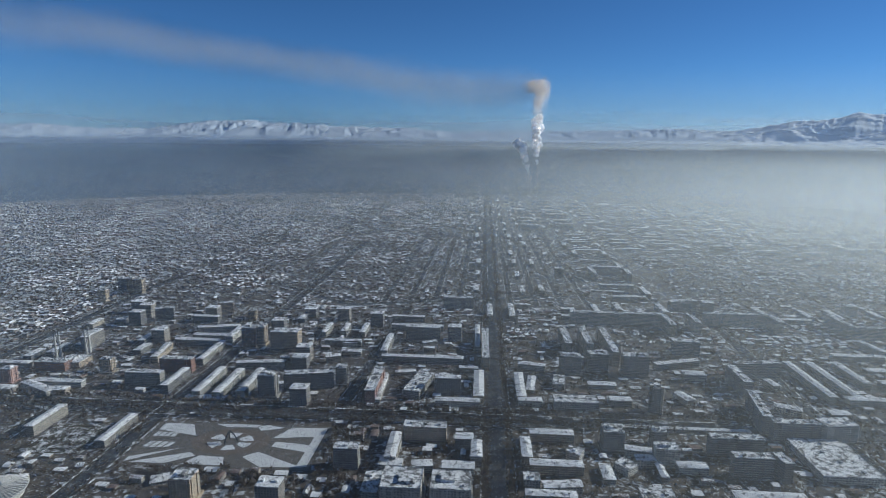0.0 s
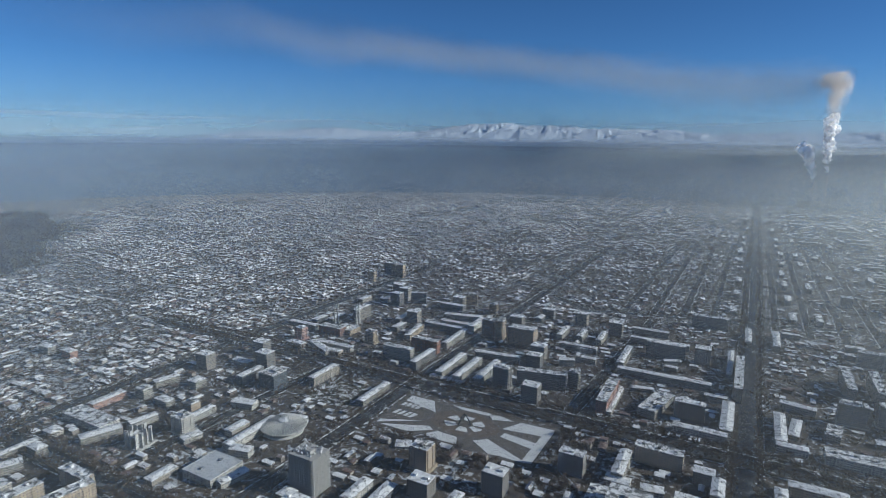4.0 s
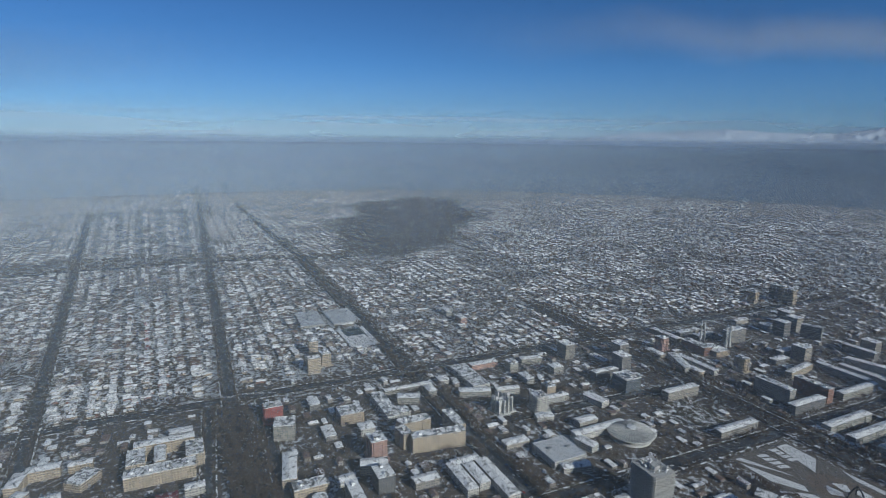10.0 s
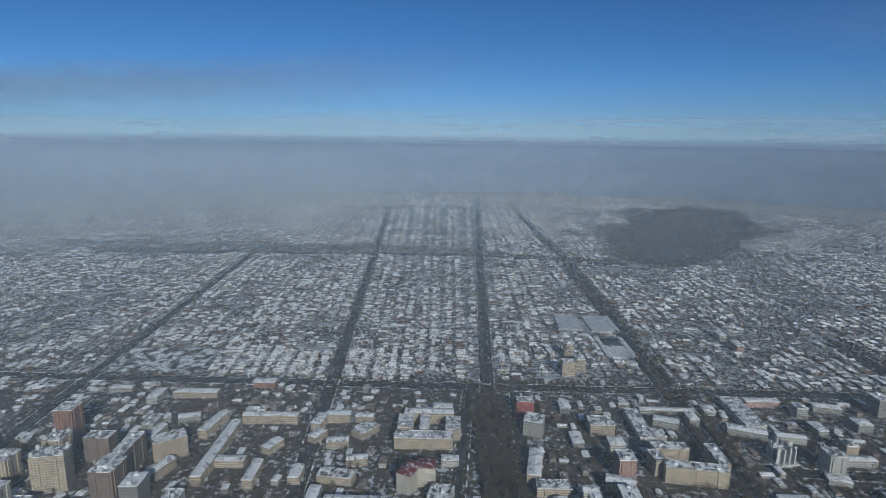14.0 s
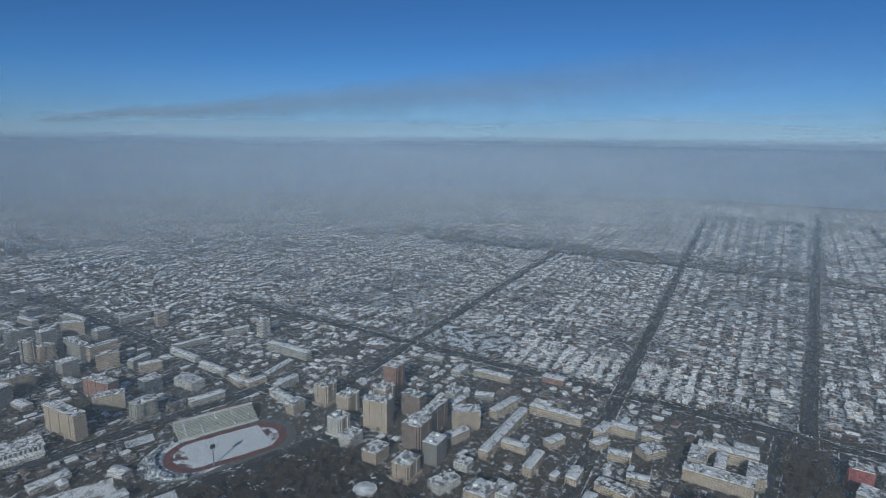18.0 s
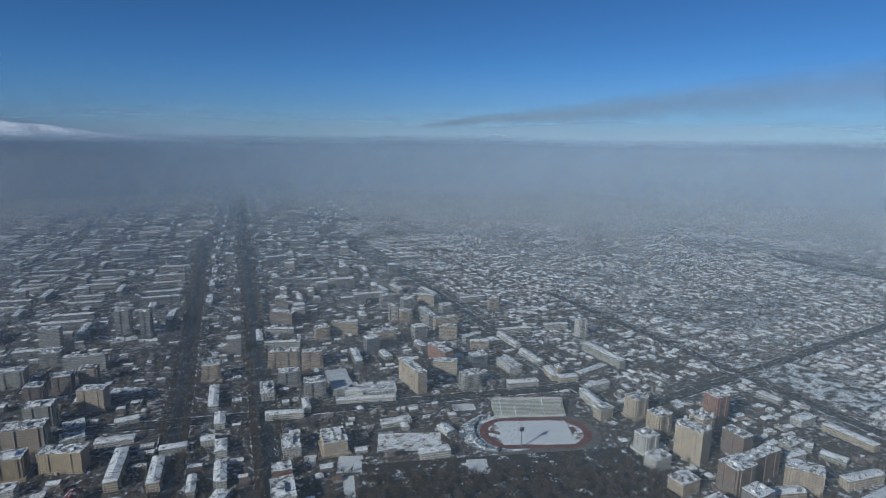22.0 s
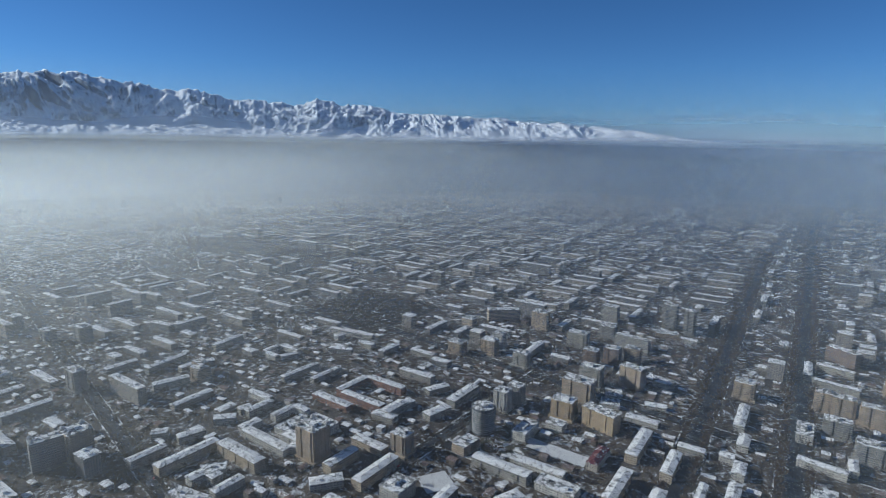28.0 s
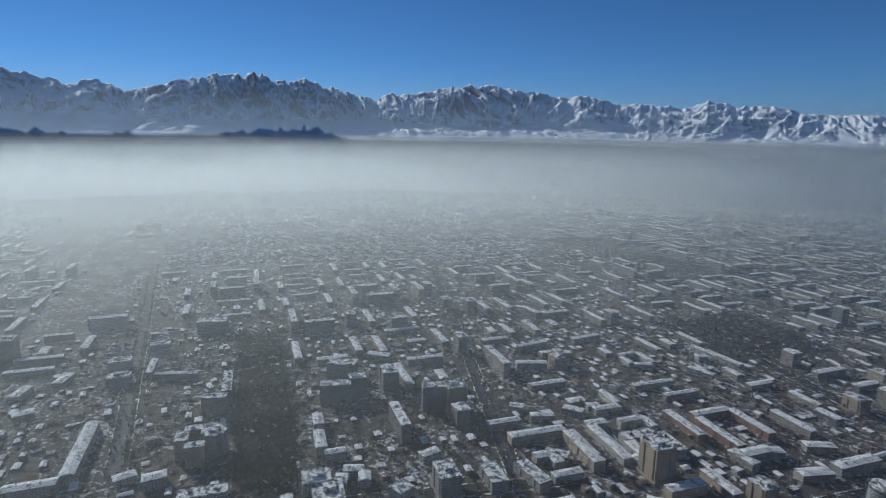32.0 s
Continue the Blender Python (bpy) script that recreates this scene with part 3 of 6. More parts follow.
slab(-170, 1027, 89, 12, 5, -90.0, "pan")
slab(-96, 962, 147, 12, 5, 0.0, "pan")
slab(-256, 951, 26, 12, 5, 23.5, "pan")
slab(-239, 1029, 35, 11, 3, 10.5, "white")
slab(-230, 984, 36, 11, 3, 0.0, "white")
slab(-257, 1031, 70, 11, 5, 0.0, "pan")
slab(-91, 1046, 29, 10, 3, 24.3, "pan")
slab(-89, 1015, 21, 10, 3, 0.0, "pan")
slab(16, 1014, 156, 13, 8, 90.0, "cream")
slab(1, 1082, 127, 9, 5, 90.0, "pan")
slab(28, 1258, 89, 12, 5, 90.0, "pan")
slab(-45, 1301, 71, 16, 9, 0.0, "conc")
slab(77, 1264, 98, 12, 5, 90.0, "pan")
slab(104, 1310, 31, 12, 5, 0.0, "pan")
slab(170, 1061, 96, 13, 9, -90.0, "pan")
slab(209, 1063, 99, 13, 9, -90.0, "pan")
slab(248, 1045, 136, 13, 9, 90.0, "pan")
tower(161, 938, 34, 18, 11, 0.0, "conc")
tower(210, 953, 34, 18, 11, 0.0, "conc")
tower(271, 941, 42, 20, 12, 0.0, "conc")
slab(97, 952, 47, 12, 4, -10.3, "white")
slab(71, 867, 89, 14, 4, 90.0, "white")
slab(83, 813, 36, 12, 4, 0.0, "white")
slab(90, 879, 56, 13, 2, 82.4, "pan")
slab(136, 889, 39, 18, 3, 79.9, "pan")
slab(151, 814, 65, 26, 5, 0.0, "white")
slab(5, 859, 98, 16, 5, 90.0, "cream")
slab(-13, 927, 33, 10, 4, 0.0, "pan")
slab(-27, 802, 68, 12, 3, 0.0, "white")
slab(-53, 880, 34, 16, 3, 90.0, "pan")
slab(-91, 856, 76, 26, 5, 76.6, "pan")
slab(-149, 844, 94, 8, 2, 90.0, "pan")
slab(-120, 908, 34, 9, 2, 13.4, "pan")
slab(-160, 842, 92, 16, 7, 90.0, "pink")
slab(-66, 701, 57, 18, 7, 0.0, "cream")
slab(-13, 686, 23, 16, 6, 0.0, "pan")
slab(-103, 658, 59, 14, 6, -90.0, "white")
slab(-101, 628, 28, 16, 4, 0.0, "white")
slab(3, 657, 38, 14, 6, 90.0, "pan")
slab(-63, 628, 25, 14, 4, 10.4, "white")
slab(-19, 628, 40, 16, 4, 0.0, "white")
slab(-116, 581, 41, 19, 5, 90.0, "white")
tower(-79, 568, 44, 40, 9, 0.0, "white")
tower(-25, 576, 44, 36, 7, 0.0, "white")
slab(-156, 630, 30, 16, 9, 0.0, "conc")
slab(103, 712, 58, 14, 5, 0.0, "cream")
slab(66, 672, 48, 13, 5, 90.0, "cream")
slab(100, 637, 64, 14, 5, 0.0, "cream")
slab(127, 668, 19, 18, 5, -30.0, "white")
slab(68, 611, 19, 18, 4, 0.0, "white")
slab(102, 599, 45, 14, 4, 7.6, "white")
slab(87, 580, 57, 12, 4, 0.0, "pan")
slab(301, 1214, 198, 14, 9, 0.0, "pan")
slab(401, 1176, 68, 12, 9, 90.0, "pan")
slab(480, 1327, 66, 16, 9, 14.2, "conc")
slab(458, 1191, 59, 12, 9, 90.0, "pan")
slab(559, 1232, 132, 12, 9, 0.0, "pan")
slab(633, 1205, 50, 12, 9, -90.0, "pan")
slab(765, 1210, 84, 12, 9, 90.0, "pan")
slab(799, 1164, 59, 12, 9, 0.0, "pan")
slab(393, 1049, 49, 16, 9, 0.0, "conc")
slab(427, 901, 68, 14, 9, 90.0, "pan")
slab(478, 951, 80, 12, 9, 7.1, "pan")
slab(409, 794, 85, 13, 9, 79.9, "pan")
slab(432, 741, 60, 14, 9, 0.0, "pan")
slab(488, 744, 45, 24, 9, 9.0, "white")
slab(551, 927, 143, 13, 5, 90.0, "pan")
slab(590, 928, 139, 13, 5, 90.0, "pan")
slab(637, 957, 89, 13, 5, 90.0, "pan")
slab(597, 853, 56, 13, 5, 0.0, "pan")
slab(758, 1093, 61, 12, 5, -79.0, "pan")
tower(366, 929, 36, 18, 4, 0.0, "white")
round_tower(268, 808, 20, 13, "conc")
slab(205, 887, 45, 14, 2, 0.0, "pan")
slab(284, 753, 194, 7, 1, 0.0, "pan")
tower(180, 699, 26, 22, 9, 0.0, "conc")
tower(241, 707, 18, 14, 8, 0.0, "conc")
tower(240, 670, 28, 18, 7, 0.0, "white")
slab(213, 683, 39, 12, 3, -9.0, "white")
slab(213, 663, 24, 14, 3, 0.0, "white")
slab(227, 642, 32, 9, 2, 90.0, "pan")
slab(160, 633, 33, 14, 2, -90.0, "pan")
slab(186, 647, 21, 20, 3, -50.8, "white")
slab(335, 649, 46, 14, 9, 0.0, "conc")
slab(369, 646, 24, 12, 9, -81.8, "conc")
slab(334, 693, 66, 14, 9, 0.0, "conc")
slab(450, 683, 87, 71, 4, 90.0, "white")
slab(329, 591, 79, 14, 5, 0.0, "white")
slab(206, 588, 37, 22, 4, 0.0, "white")
slab(323, 845, 31, 16, 4, -68.0, "white")
slab(484, 910, 27, 12, 3, -78.1, "pan")
slab(465, 821, 36, 14, 3, -24.9, "white")
slab(354, 979, 86, 12, 5, 17.6, "conc")
slab(266, 651, 35, 14, 4, 0.0, "white")

# north-east: circus quarter
slab(-1192, 244, 97, 49, 1, -3, "snow")
slab(-1184, 312, 98, 58, 1, 1, "snow")
slab(-915, 192, 21, 14, 9, -90.0, "cream")
tower(-943, 217, 24, 16, 7, 0.0, "cream")
tower(-992, 207, 16, 14, 9, 0.0, "cream")
slab(-723, 110, 27, 26, 7, 75.4, "pan")
tower(-770, 102, 18, 24, 8, 0.0, "red")
slab(-731, 202, 33, 28, 6, 90.0, "tan")
tower(-623, 205, 24, 20, 9, 0.0, "pink")
slab(-597, 193, 33, 16, 5, 75.1, "cream")
tower(-688, 212, 20, 20, 3, 0.0, "white")
slab(-615, 286, 71, 16, 7, 81.7, "cream")
slab(-643, 322, 46, 14, 7, 0.0, "cream")
slab(-659, 270, 44, 16, 7, -90.0, "cream")
slab(-637, 247, 24, 14, 7, 8.6, "cream")
slab(-739, 257, 83, 20, 3, 0.0, "white")
slab(-713, 274, 19, 22, 3, 90.0, "white")
slab(-787, 312, 78, 10, 2, 90.0, "pan")
slab(-750, 299, 34, 16, 3, 67.7, "pan")
tower(-760, 339, 24, 14, 3, 0.0, "pan")
slab(-781, 419, 88, 29, 4, 0.0, "white")
slab(-728, 401, 49, 16, 3, 70.3, "pan")
slab(-818, 466, 51, 14, 4, -90.0, "pink")
tower(-792, 375, 20, 16, 2, 0.0, "white")
tower(-1053, 541, 30, 14, 4, 0.0, "pink")
tower(-1110, 534, 30, 14, 4, 0.0, "pan")
slab(-533, 279, 58, 14, 4, 0.0, "white")
slab(-515, 316, 78, 16, 4, 0.0, "white")
slab(-561, 297, 37, 12, 4, 90.0, "white")
slab(-531, 297, 45, 14, 3, 0.0, "white")
slab(-557, 501, 85, 14, 3, 90.0, "white")
slab(-535, 557, 42, 10, 3, 16.9, "white")
slab(-534, 462, 28, 14, 3, 15.3, "white")
slab(-533, 418, 48, 48, 3, 90.0, "snow")
slab(-500, 418, 36, 14, 2, 77.4, "white")
shell(-412, 452, 36, 28, 14, 0.0)
tower(-425, 390, 28, 24, 3, 0.0, "white")
tower(-418, 421, 18, 16, 3, 0.0, "pan")
slab(-353, 463, 42, 14, 5, 90.0, "white")
tower(-319, 549, 24, 22, 10, 0.0, "cream")
slab(-366, 580, 20, 16, 1, 23.8, "white")
tower(-646, 632, 32, 30, 8, 0.0, "glass")
tower(-646, 464, 22, 20, 8, 0.0, "white")
slab(-620, 456, 25, 14, 2, 76.5, "white")
palace(-667, 414, 30, 4, "white")
tower(-788, 505, 20, 16, 5, 0.0, "pan")
slab(-803, 554, 38, 14, 3, 77.2, "pan")
tower(-749, 569, 20, 20, 4, 0.0, "pan")
slab(-740, 504, 28, 14, 3, 0.0, "pan")
tower(-685, 509, 18, 16, 5, 0.0, "tan")
slab(-713, 451, 37, 12, 4, 80.1, "white")
slab(-660, 507, 37, 12, 3, 90.0, "white")
slab(-630, 557, 36, 16, 3, 12.8, "white")
tower(-754, 819, 18, 16, 8, 0.0, "pink")
tower(-702, 899, 40, 34, 3, 0.0, "tan")
minaret(-748, 915, 50)
minaret(-751, 929, 50)
minaret(-710, 940, 50)
minaret(-713, 954, 50)

# north: boulevard quarter
slab(-648, -297, 133, 13, 5, 1.1, "cream")
slab(-712, -329, 55, 13, 5, -9.9, "cream")
slab(-734, -257, 77, 13, 5, -89.1, "cream")
slab(-599, -235, 43, 12, 5, 1.0, "cream")
slab(-626, -272, 35, 13, 4, 91.0, "cream")
slab(-664, -233, 27, 14, 4, -24.3, "cream")
slab(-731, -371, 29, 14, 4, -73.1, "pan")
slab(-724, -410, 28, 16, 4, -63.3, "pan")
slab(-685, -394, 29, 13, 5, -7.8, "pan")
slab(-808, -396, 67, 14, 3, -88.8, "cream")
tower(-796, -452, 34, 16, 3, 1.3, "white")
slab(-822, -521, 36, 12, 2, -88.6, "pan")
slab(-849, -304, 36, 16, 3, 90.9, "brick")
slab(-742, -163, 34, 14, 5, 90.6, "cream")
slab(-725, -186, 31, 14, 5, -9.2, "cream")
slab(-691, -181, 24, 14, 3, -28.1, "cream")
slab(-676, -151, 28, 14, 4, -80.5, "cream")
slab(-709, -120, 32, 22, 4, -37.1, "cream")
slab(-743, -126, 25, 12, 4, -89.6, "cream")
slab(-601, -137, 42, 18, 3, 82.7, "cream")
slab(-636, -119, 26, 12, 3, -81.1, "cream")
slab(-603, -185, 27, 14, 3, 0.8, "cream")
slab(-682, -39, 76, 20, 6, 90.1, "cream")
slab(-718, -66, 37, 20, 6, 0.2, "cream")
slab(-714, -1, 37, 20, 6, 0.0, "cream")
slab(-748, -35, 69, 14, 6, 90.1, "cream")
slab(-716, -40, 37, 12, 6, 0.1, "cream")
slab(-592, -50, 30, 18, 8, -25.3, "redroof")
slab(-602, -31, 21, 20, 8, 90.1, "redroof")
slab(-566, -13, 27, 26, 5, -10.1, "white")
slab(-639, -4, 21, 12, 4, 90.0, "white")
slab(-629, 99, 56, 16, 5, -10.4, "cream")
slab(-585, 114, 39, 18, 5, -90.0, "cream")
slab(-587, 155, 22, 14, 2, -90.0, "white")
mast(-1141, -67, 60)

# north-west: stadium quarter
slab(-336, -799, 71, 16, 12, -86.7, "cream")
slab(-405, -820, 41, 16, 8, -30.3, "cream")
slab(-421, -872, 54, 18, 9, -79.4, "brick")
tower(-418, -755, 30, 22, 8, -2.5, "pan")
tower(-472, -826, 28, 20, 7, -2.3, "glass")
slab(-516, -792, 47, 24, 5, 88.7, "white")
slab(-497, -722, 51, 14, 4, -14.4, "pan")
slab(-564, -736, 40, 14, 4, 76.9, "cream")
slab(-577, -708, 33, 14, 4, -10.2, "cream")
tower(-571, -726, 9, 9, 6, 0.1, "cream")
slab(-634, -715, 66, 12, 4, 10.4, "cream")
slab(-584, -902, 74, 12, 4, 88.6, "white")
slab(-574, -810, 64, 12, 4, 89.3, "white")
slab(-597, -660, 44, 12, 5, 1.2, "white")
slab(-559, -627, 58, 12, 5, 78.1, "white")
tower(-546, -586, 24, 16, 5, 1.4, "cream")
tower(-740, -875, 20, 18, 11, 0.7, "white")
slab(-697, -759, 100, 14, 6, 91.3, "pan")
slab(-716, -928, 51, 10, 5, -19.1, "pan")
slab(-627, -946, 70, 10, 4, -11.9, "pan")
tower(-668, -1104, 24, 14, 9, -1.9, "tan")
slab(-654, -1180, 64, 12, 5, -2.5, "pan")
slab(-485, -1074, 67, 16, 9, 86.2, "pan")
slab(-504, -1023, 49, 14, 9, -3.3, "tan")
slab(-485, -972, 35, 14, 9, -20.9, "tan")
slab(-519, -936, 37, 14, 6, 9.9, "pan")
slab(-517, -900, 35, 14, 6, -22.0, "tan")
round_tower(-426, -1117, 24, 12, "tan")
tower(-445, -1096, 24, 16, 9, -4.4, "tan")
slab(-537, -1191, 41, 14, 9, -41.7, "tan")
tower(-445, -1215, 30, 16, 10, -5.0, "conc")
tower(-360, -995, 40, 22, 9, -5.0, "tan")
slab(-266, -692, 42, 14, 2, -4.7, "white")
slab(-281, -596, 39, 14, 3, -11.0, "white")
slab(-320, -643, 23, 14, 2, -78.5, "white")
tower(-592, -569, 26, 22, 10, 2.0, "cream")
tower(-585, -519, 26, 22, 10, 1.8, "cream")
slab(-574, -455, 36, 22, 15, -76.7, "cream")
tower(-671, -500, 24, 24, 16, 1.6, "brick")
tower(-615, -476, 24, 22, 13, 1.7, "cream")
slab(-633, -436, 31, 18, 11, -88.5, "brown")
slab(-609, -388, 55, 16, 12, 1.4, "brown")
tower(-563, -383, 32, 26, 12, 1.5, "brown")
slab(-643, -355, 39, 22, 9, -57.0, "tan")
slab(-601, -349, 43, 14, 5, -18.5, "tan")
tower(-535, -492, 22, 22, 8, 1.9, "white")
tower(-521, -459, 26, 20, 5, 1.8, "white")
tower(-512, -411, 28, 22, 5, 1.7, "tan")
tower(-502, -357, 28, 22, 7, 1.6, "tan")
slab(-509, -308, 34, 20, 4, -18.7, "white")
slab(-554, -308, 19, 18, 4, -88.7, "white")
tower(-509, -261, 28, 28, 5, 1.2, "tan")
slab(-531, -243, 26, 22, 3, 1.1, "white")
round_tower(-451, -378, 26, 1, "white")
tower(-705, -410, 28, 16, 5, 1.3, "pan")

# west: avenue quarter
slab(135, -754, 50, 20, 9, -20.4, "yellow")
tower(189, -762, 32, 24, 9, -7.4, "yellow")
slab(78, -719, 76, 15, 5, 83.1, "cream")
slab(36, -688, 58, 14, 5, 83.3, "cream")
slab(-32, -658, 46, 14, 4, 83.7, "white")
slab(-38, -719, 30, 14, 4, 83.7, "white")
slab(-41, -871, 74, 14, 4, 83.7, "white")
slab(-43, -794, 34, 14, 4, 83.7, "white")
slab(-27, -610, 17, 16, 4, 58.7, "white")
slab(0, -646, 34, 10, 3, 83.5, "pan")
slab(-24, -744, 17, 14, 3, -6.4, "white")
slab(17, -741, 32, 12, 4, -6.6, "pan")
tower(-44, -956, 28, 22, 9, -6.3, "tan")
slab(118, -911, 37, 18, 12, -21.5, "tan")
tower(178, -886, 34, 22, 11, -7.2, "pan")
tower(185, -832, 46, 26, 10, -7.3, "tan")
tower(242, -1055, 38, 22, 9, -7.3, "pan")
tower(197, -967, 24, 20, 10, -7.2, "brown")
tower(167, -1003, 26, 20, 9, -7.1, "brown")
tower(134, -1019, 26, 18, 9, -7.0, "tan")
slab(215, -1229, 34, 22, 13, -7.1, "pan")
tower(96, -1254, 28, 18, 17, -6.8, "conc")
tower(55, -1227, 20, 18, 17, -6.7, "conc")
slab(94, -1192, 44, 22, 3, 9.9, "tan")
slab(52, -1180, 31, 14, 2, -6.7, "white")
slab(145, -1081, 66, 12, 9, -15.4, "conc")
tower(201, -1132, 32, 20, 8, -7.1, "conc")
slab(138, -863, 26, 24, 2, 11.8, "white")
slab(136, -828, 28, 22, 2, 6.0, "white")
slab(85, -796, 46, 14, 2, -6.9, "white")
slab(74, -850, 30, 14, 2, 4.7, "white")
slab(79, -942, 44, 22, 3, -16.8, "pan")
tower(-117, -860, 20, 42, 4, -5.9, "white")
slab(-128, -774, 53, 12, 4, -15.3, "white")
slab(-162, -791, 32, 10, 4, 84.4, "white")
tower(-119, -685, 22, 38, 4, -5.8, "white")
slab(-98, -632, 23, 18, 5, -5.8, "brick")
tower(-91, -585, 26, 40, 5, -5.8, "white")
slab(-185, -1133, 56, 10, 5, -20.4, "pan")
slab(-176, -1054, 65, 10, 5, -18.7, "pan")
slab(-142, -1107, 66, 12, 5, 84.0, "pan")
tower(-151, -963, 28, 16, 10, -5.8, "tan")
tower(-172, -953, 28, 16, 10, -5.7, "tan")
tower(-156, -883, 32, 18, 8, -5.7, "conc")
slab(-203, -1197, 54, 16, 9, -40.9, "brown")
slab(-305, -1079, 52, 16, 9, -19.9, "tan")
tower(-257, -1074, 26, 20, 8, -5.5, "tan")
tower(-206, -938, 32, 16, 10, -5.6, "tan")
slab(-229, -850, 33, 76, 3, -5.4, "snow")
slab(-278, -787, 46, 30, 5, -14.1, "arena")
slab(-247, -806, 32, 30, 3, -44.6, "white")
slab(-250, -776, 90, 10, 2, -15.9, "white")
tower(-183, -823, 30, 22, 9, -5.6, "conc")
tower(-170, -666, 30, 36, 6, -5.4, "cream")

# south-west
tower(439, -509, 32, 28, 14, -9.0, "tan")
slab(559, -521, 30, 14, 3, 81.0, "white")
slab(512, -502, 86, 14, 3, -9.0, "white")
slab(467, -508, 15, 14, 3, -82.8, "white")
slab(505, -547, 49, 20, 5, 81.0, "white")
slab(474, -569, 46, 20, 5, -9.0, "white")
slab(481, -520, 32, 16, 5, -9.0, "white")
slab(545, -571, 37, 12, 3, 81.0, "white")
slab(528, -589, 27, 10, 3, -9.0, "white")
slab(397, -510, 48, 14, 5, 81.1, "cream")
slab(346, -510, 67, 15, 5, 81.4, "cream")
slab(388, -558, 52, 14, 4, -8.7, "cream")
slab(511, -458, 77, 16, 6, -9.0, "cream")
slab(569, -428, 79, 14, 5, 81.0, "cream")
slab(612, -404, 45, 12, 5, 81.0, "pan")
slab(518, -422, 30, 18, 3, 42.9, "pan")
slab(386, -467, 38, 16, 4, 44.0, "white")
tower(304, -490, 28, 30, 5, -8.5, "white")
slab(609, -466, 34, 12, 4, 67.0, "pan")
slab(648, -449, 20, 14, 3, 44.5, "pan")
slab(604, -518, 29, 14, 4, 39.1, "pan")
slab(602, -552, 17, 12, 4, 71.9, "pan")
slab(612, -594, 45, 12, 4, -9.0, "white")
slab(587, -566, 43, 12, 4, 81.0, "white")
tower(762, -613, 26, 18, 8, -9.0, "tan")
slab(788, -648, 19, 14, 4, 64.1, "pan")
slab(802, -615, 23, 12, 4, 81.0, "pan")
slab(843, -608, 74, 11, 5, 89.5, "pan")
slab(831, -732, 65, 12, 5, 89.5, "pan")
slab(768, -559, 53, 14, 5, 65.1, "pan")
slab(1014, -730, 54, 14, 6, 3.6, "conc")
slab(980, -770, 66, 14, 6, 81.0, "conc")
slab(733, -747, 36, 11, 4, 88.5, "white")
slab(705, -764, 46, 11, 4, -9.0, "white")
slab(684, -737, 31, 11, 4, 64.9, "white")
slab(710, -723, 29, 11, 4, -9.0, "white")
slab(658, -891, 101, 12, 3, 1.5, "white")
slab(666, -862, 22, 12, 3, 81.1, "white")
slab(621, -806, 44, 12, 3, 12.6, "white")
slab(621, -694, 74, 10, 4, 81.0, "pan")
slab(575, -706, 62, 10, 4, 81.1, "pan")
slab(509, -689, 62, 13, 5, 81.2, "brick")
slab(465, -652, 79, 13, 5, -8.7, "brick")
slab(465, -717, 73, 13, 5, -8.6, "brick")
slab(410, -652, 41, 16, 5, 81.5, "pan")
slab(506, -633, 73, 14, 4, -8.9, "brick")
slab(411, -629, 36, 14, 4, -1.5, "pan")
round_tower(276, -668, 30, 12, "glass")
tower(276, -742, 22, 18, 10, -7.8, "white")
tower(264, -767, 22, 18, 10, -7.7, "conc")
tower(346, -570, 24, 20, 9, -8.5, "tan")
slab(277, -614, 32, 20, 5, 74.7, "tan")
slab(217, -586, 74, 16, 5, -7.8, "pan")
slab(147, -582, 48, 22, 4, -7.4, "white")
slab(181, -615, 70, 14, 2, -7.5, "white")
slab(186, -531, 31, 16, 5, 59.8, "white")
slab(189, -723, 25, 18, 4, -7.4, "white")
slab(86, -610, 64, 15, 5, 83.0, "cream")
slab(44, -598, 53, 15, 5, 83.2, "cream")
tower(377, -936, 28, 20, 9, -7.9, "tan")
tower(373, -977, 22, 16, 9, -7.8, "white")
slab(424, -1126, 69, 18, 9, 34.1, "tan")
tower(337, -1118, 34, 20, 12, -7.5, "tan")
tower(305, -910, 28, 20, 8, -7.7, "pan")
tower(432, -911, 28, 22, 7, -8.1, "tan")
tower(478, -1066, 26, 20, 5, -8.0, "cream")
slab(387, -745, 38, 14, 3, 58.9, "pan")
slab(341, -741, 67, 16, 5, 82.0, "pan")
slab(409, -665, 50, 16, 4, 71.5, "pan")
slab(352, -677, 42, 16, 4, 70.2, "pan")
slab(479, -864, 50, 12, 3, -8.3, "pan")
tower(221, -685, 20, 42, 4, -7.6, "white")
slab(119, -666, 47, 14, 4, 82.9, "redroof")

# south: second boulevard
slab(782, 112, 130, 16, 5, -7.2, "cream")
slab(713, 154, 53, 16, 5, 83.7, "cream")
slab(674, 30, 26, 16, 5, 89.8, "white")
slab(694, 61, 24, 14, 4, -78.6, "white")
slab(619, -18, 52, 18, 5, 81.0, "white")
slab(726, -2, 24, 16, 9, -9.0, "cream")
slab(741, -26, 39, 14, 9, 81.0, "cream")
slab(699, -15, 23, 14, 9, 81.0, "cream")
round_tower(717, -39, 30, 10, "cream")
slab(829, -49, 34, 16, 9, 71.1, "conc")
slab(876, -72, 75, 14, 9, -9.0, "conc")
slab(976, -4, 67, 10, 5, 68.9, "pan")
slab(1025, 33, 60, 10, 5, -8.6, "pan")
tower(1122, 19, 16, 34, 5, -8.8, "pan")
tower(1065, 81, 22, 34, 5, -8.0, "pan")
tower(995, 80, 22, 34, 5, -8.0, "pan")
slab(1006, 212, 39, 16, 4, -20.1, "pan")
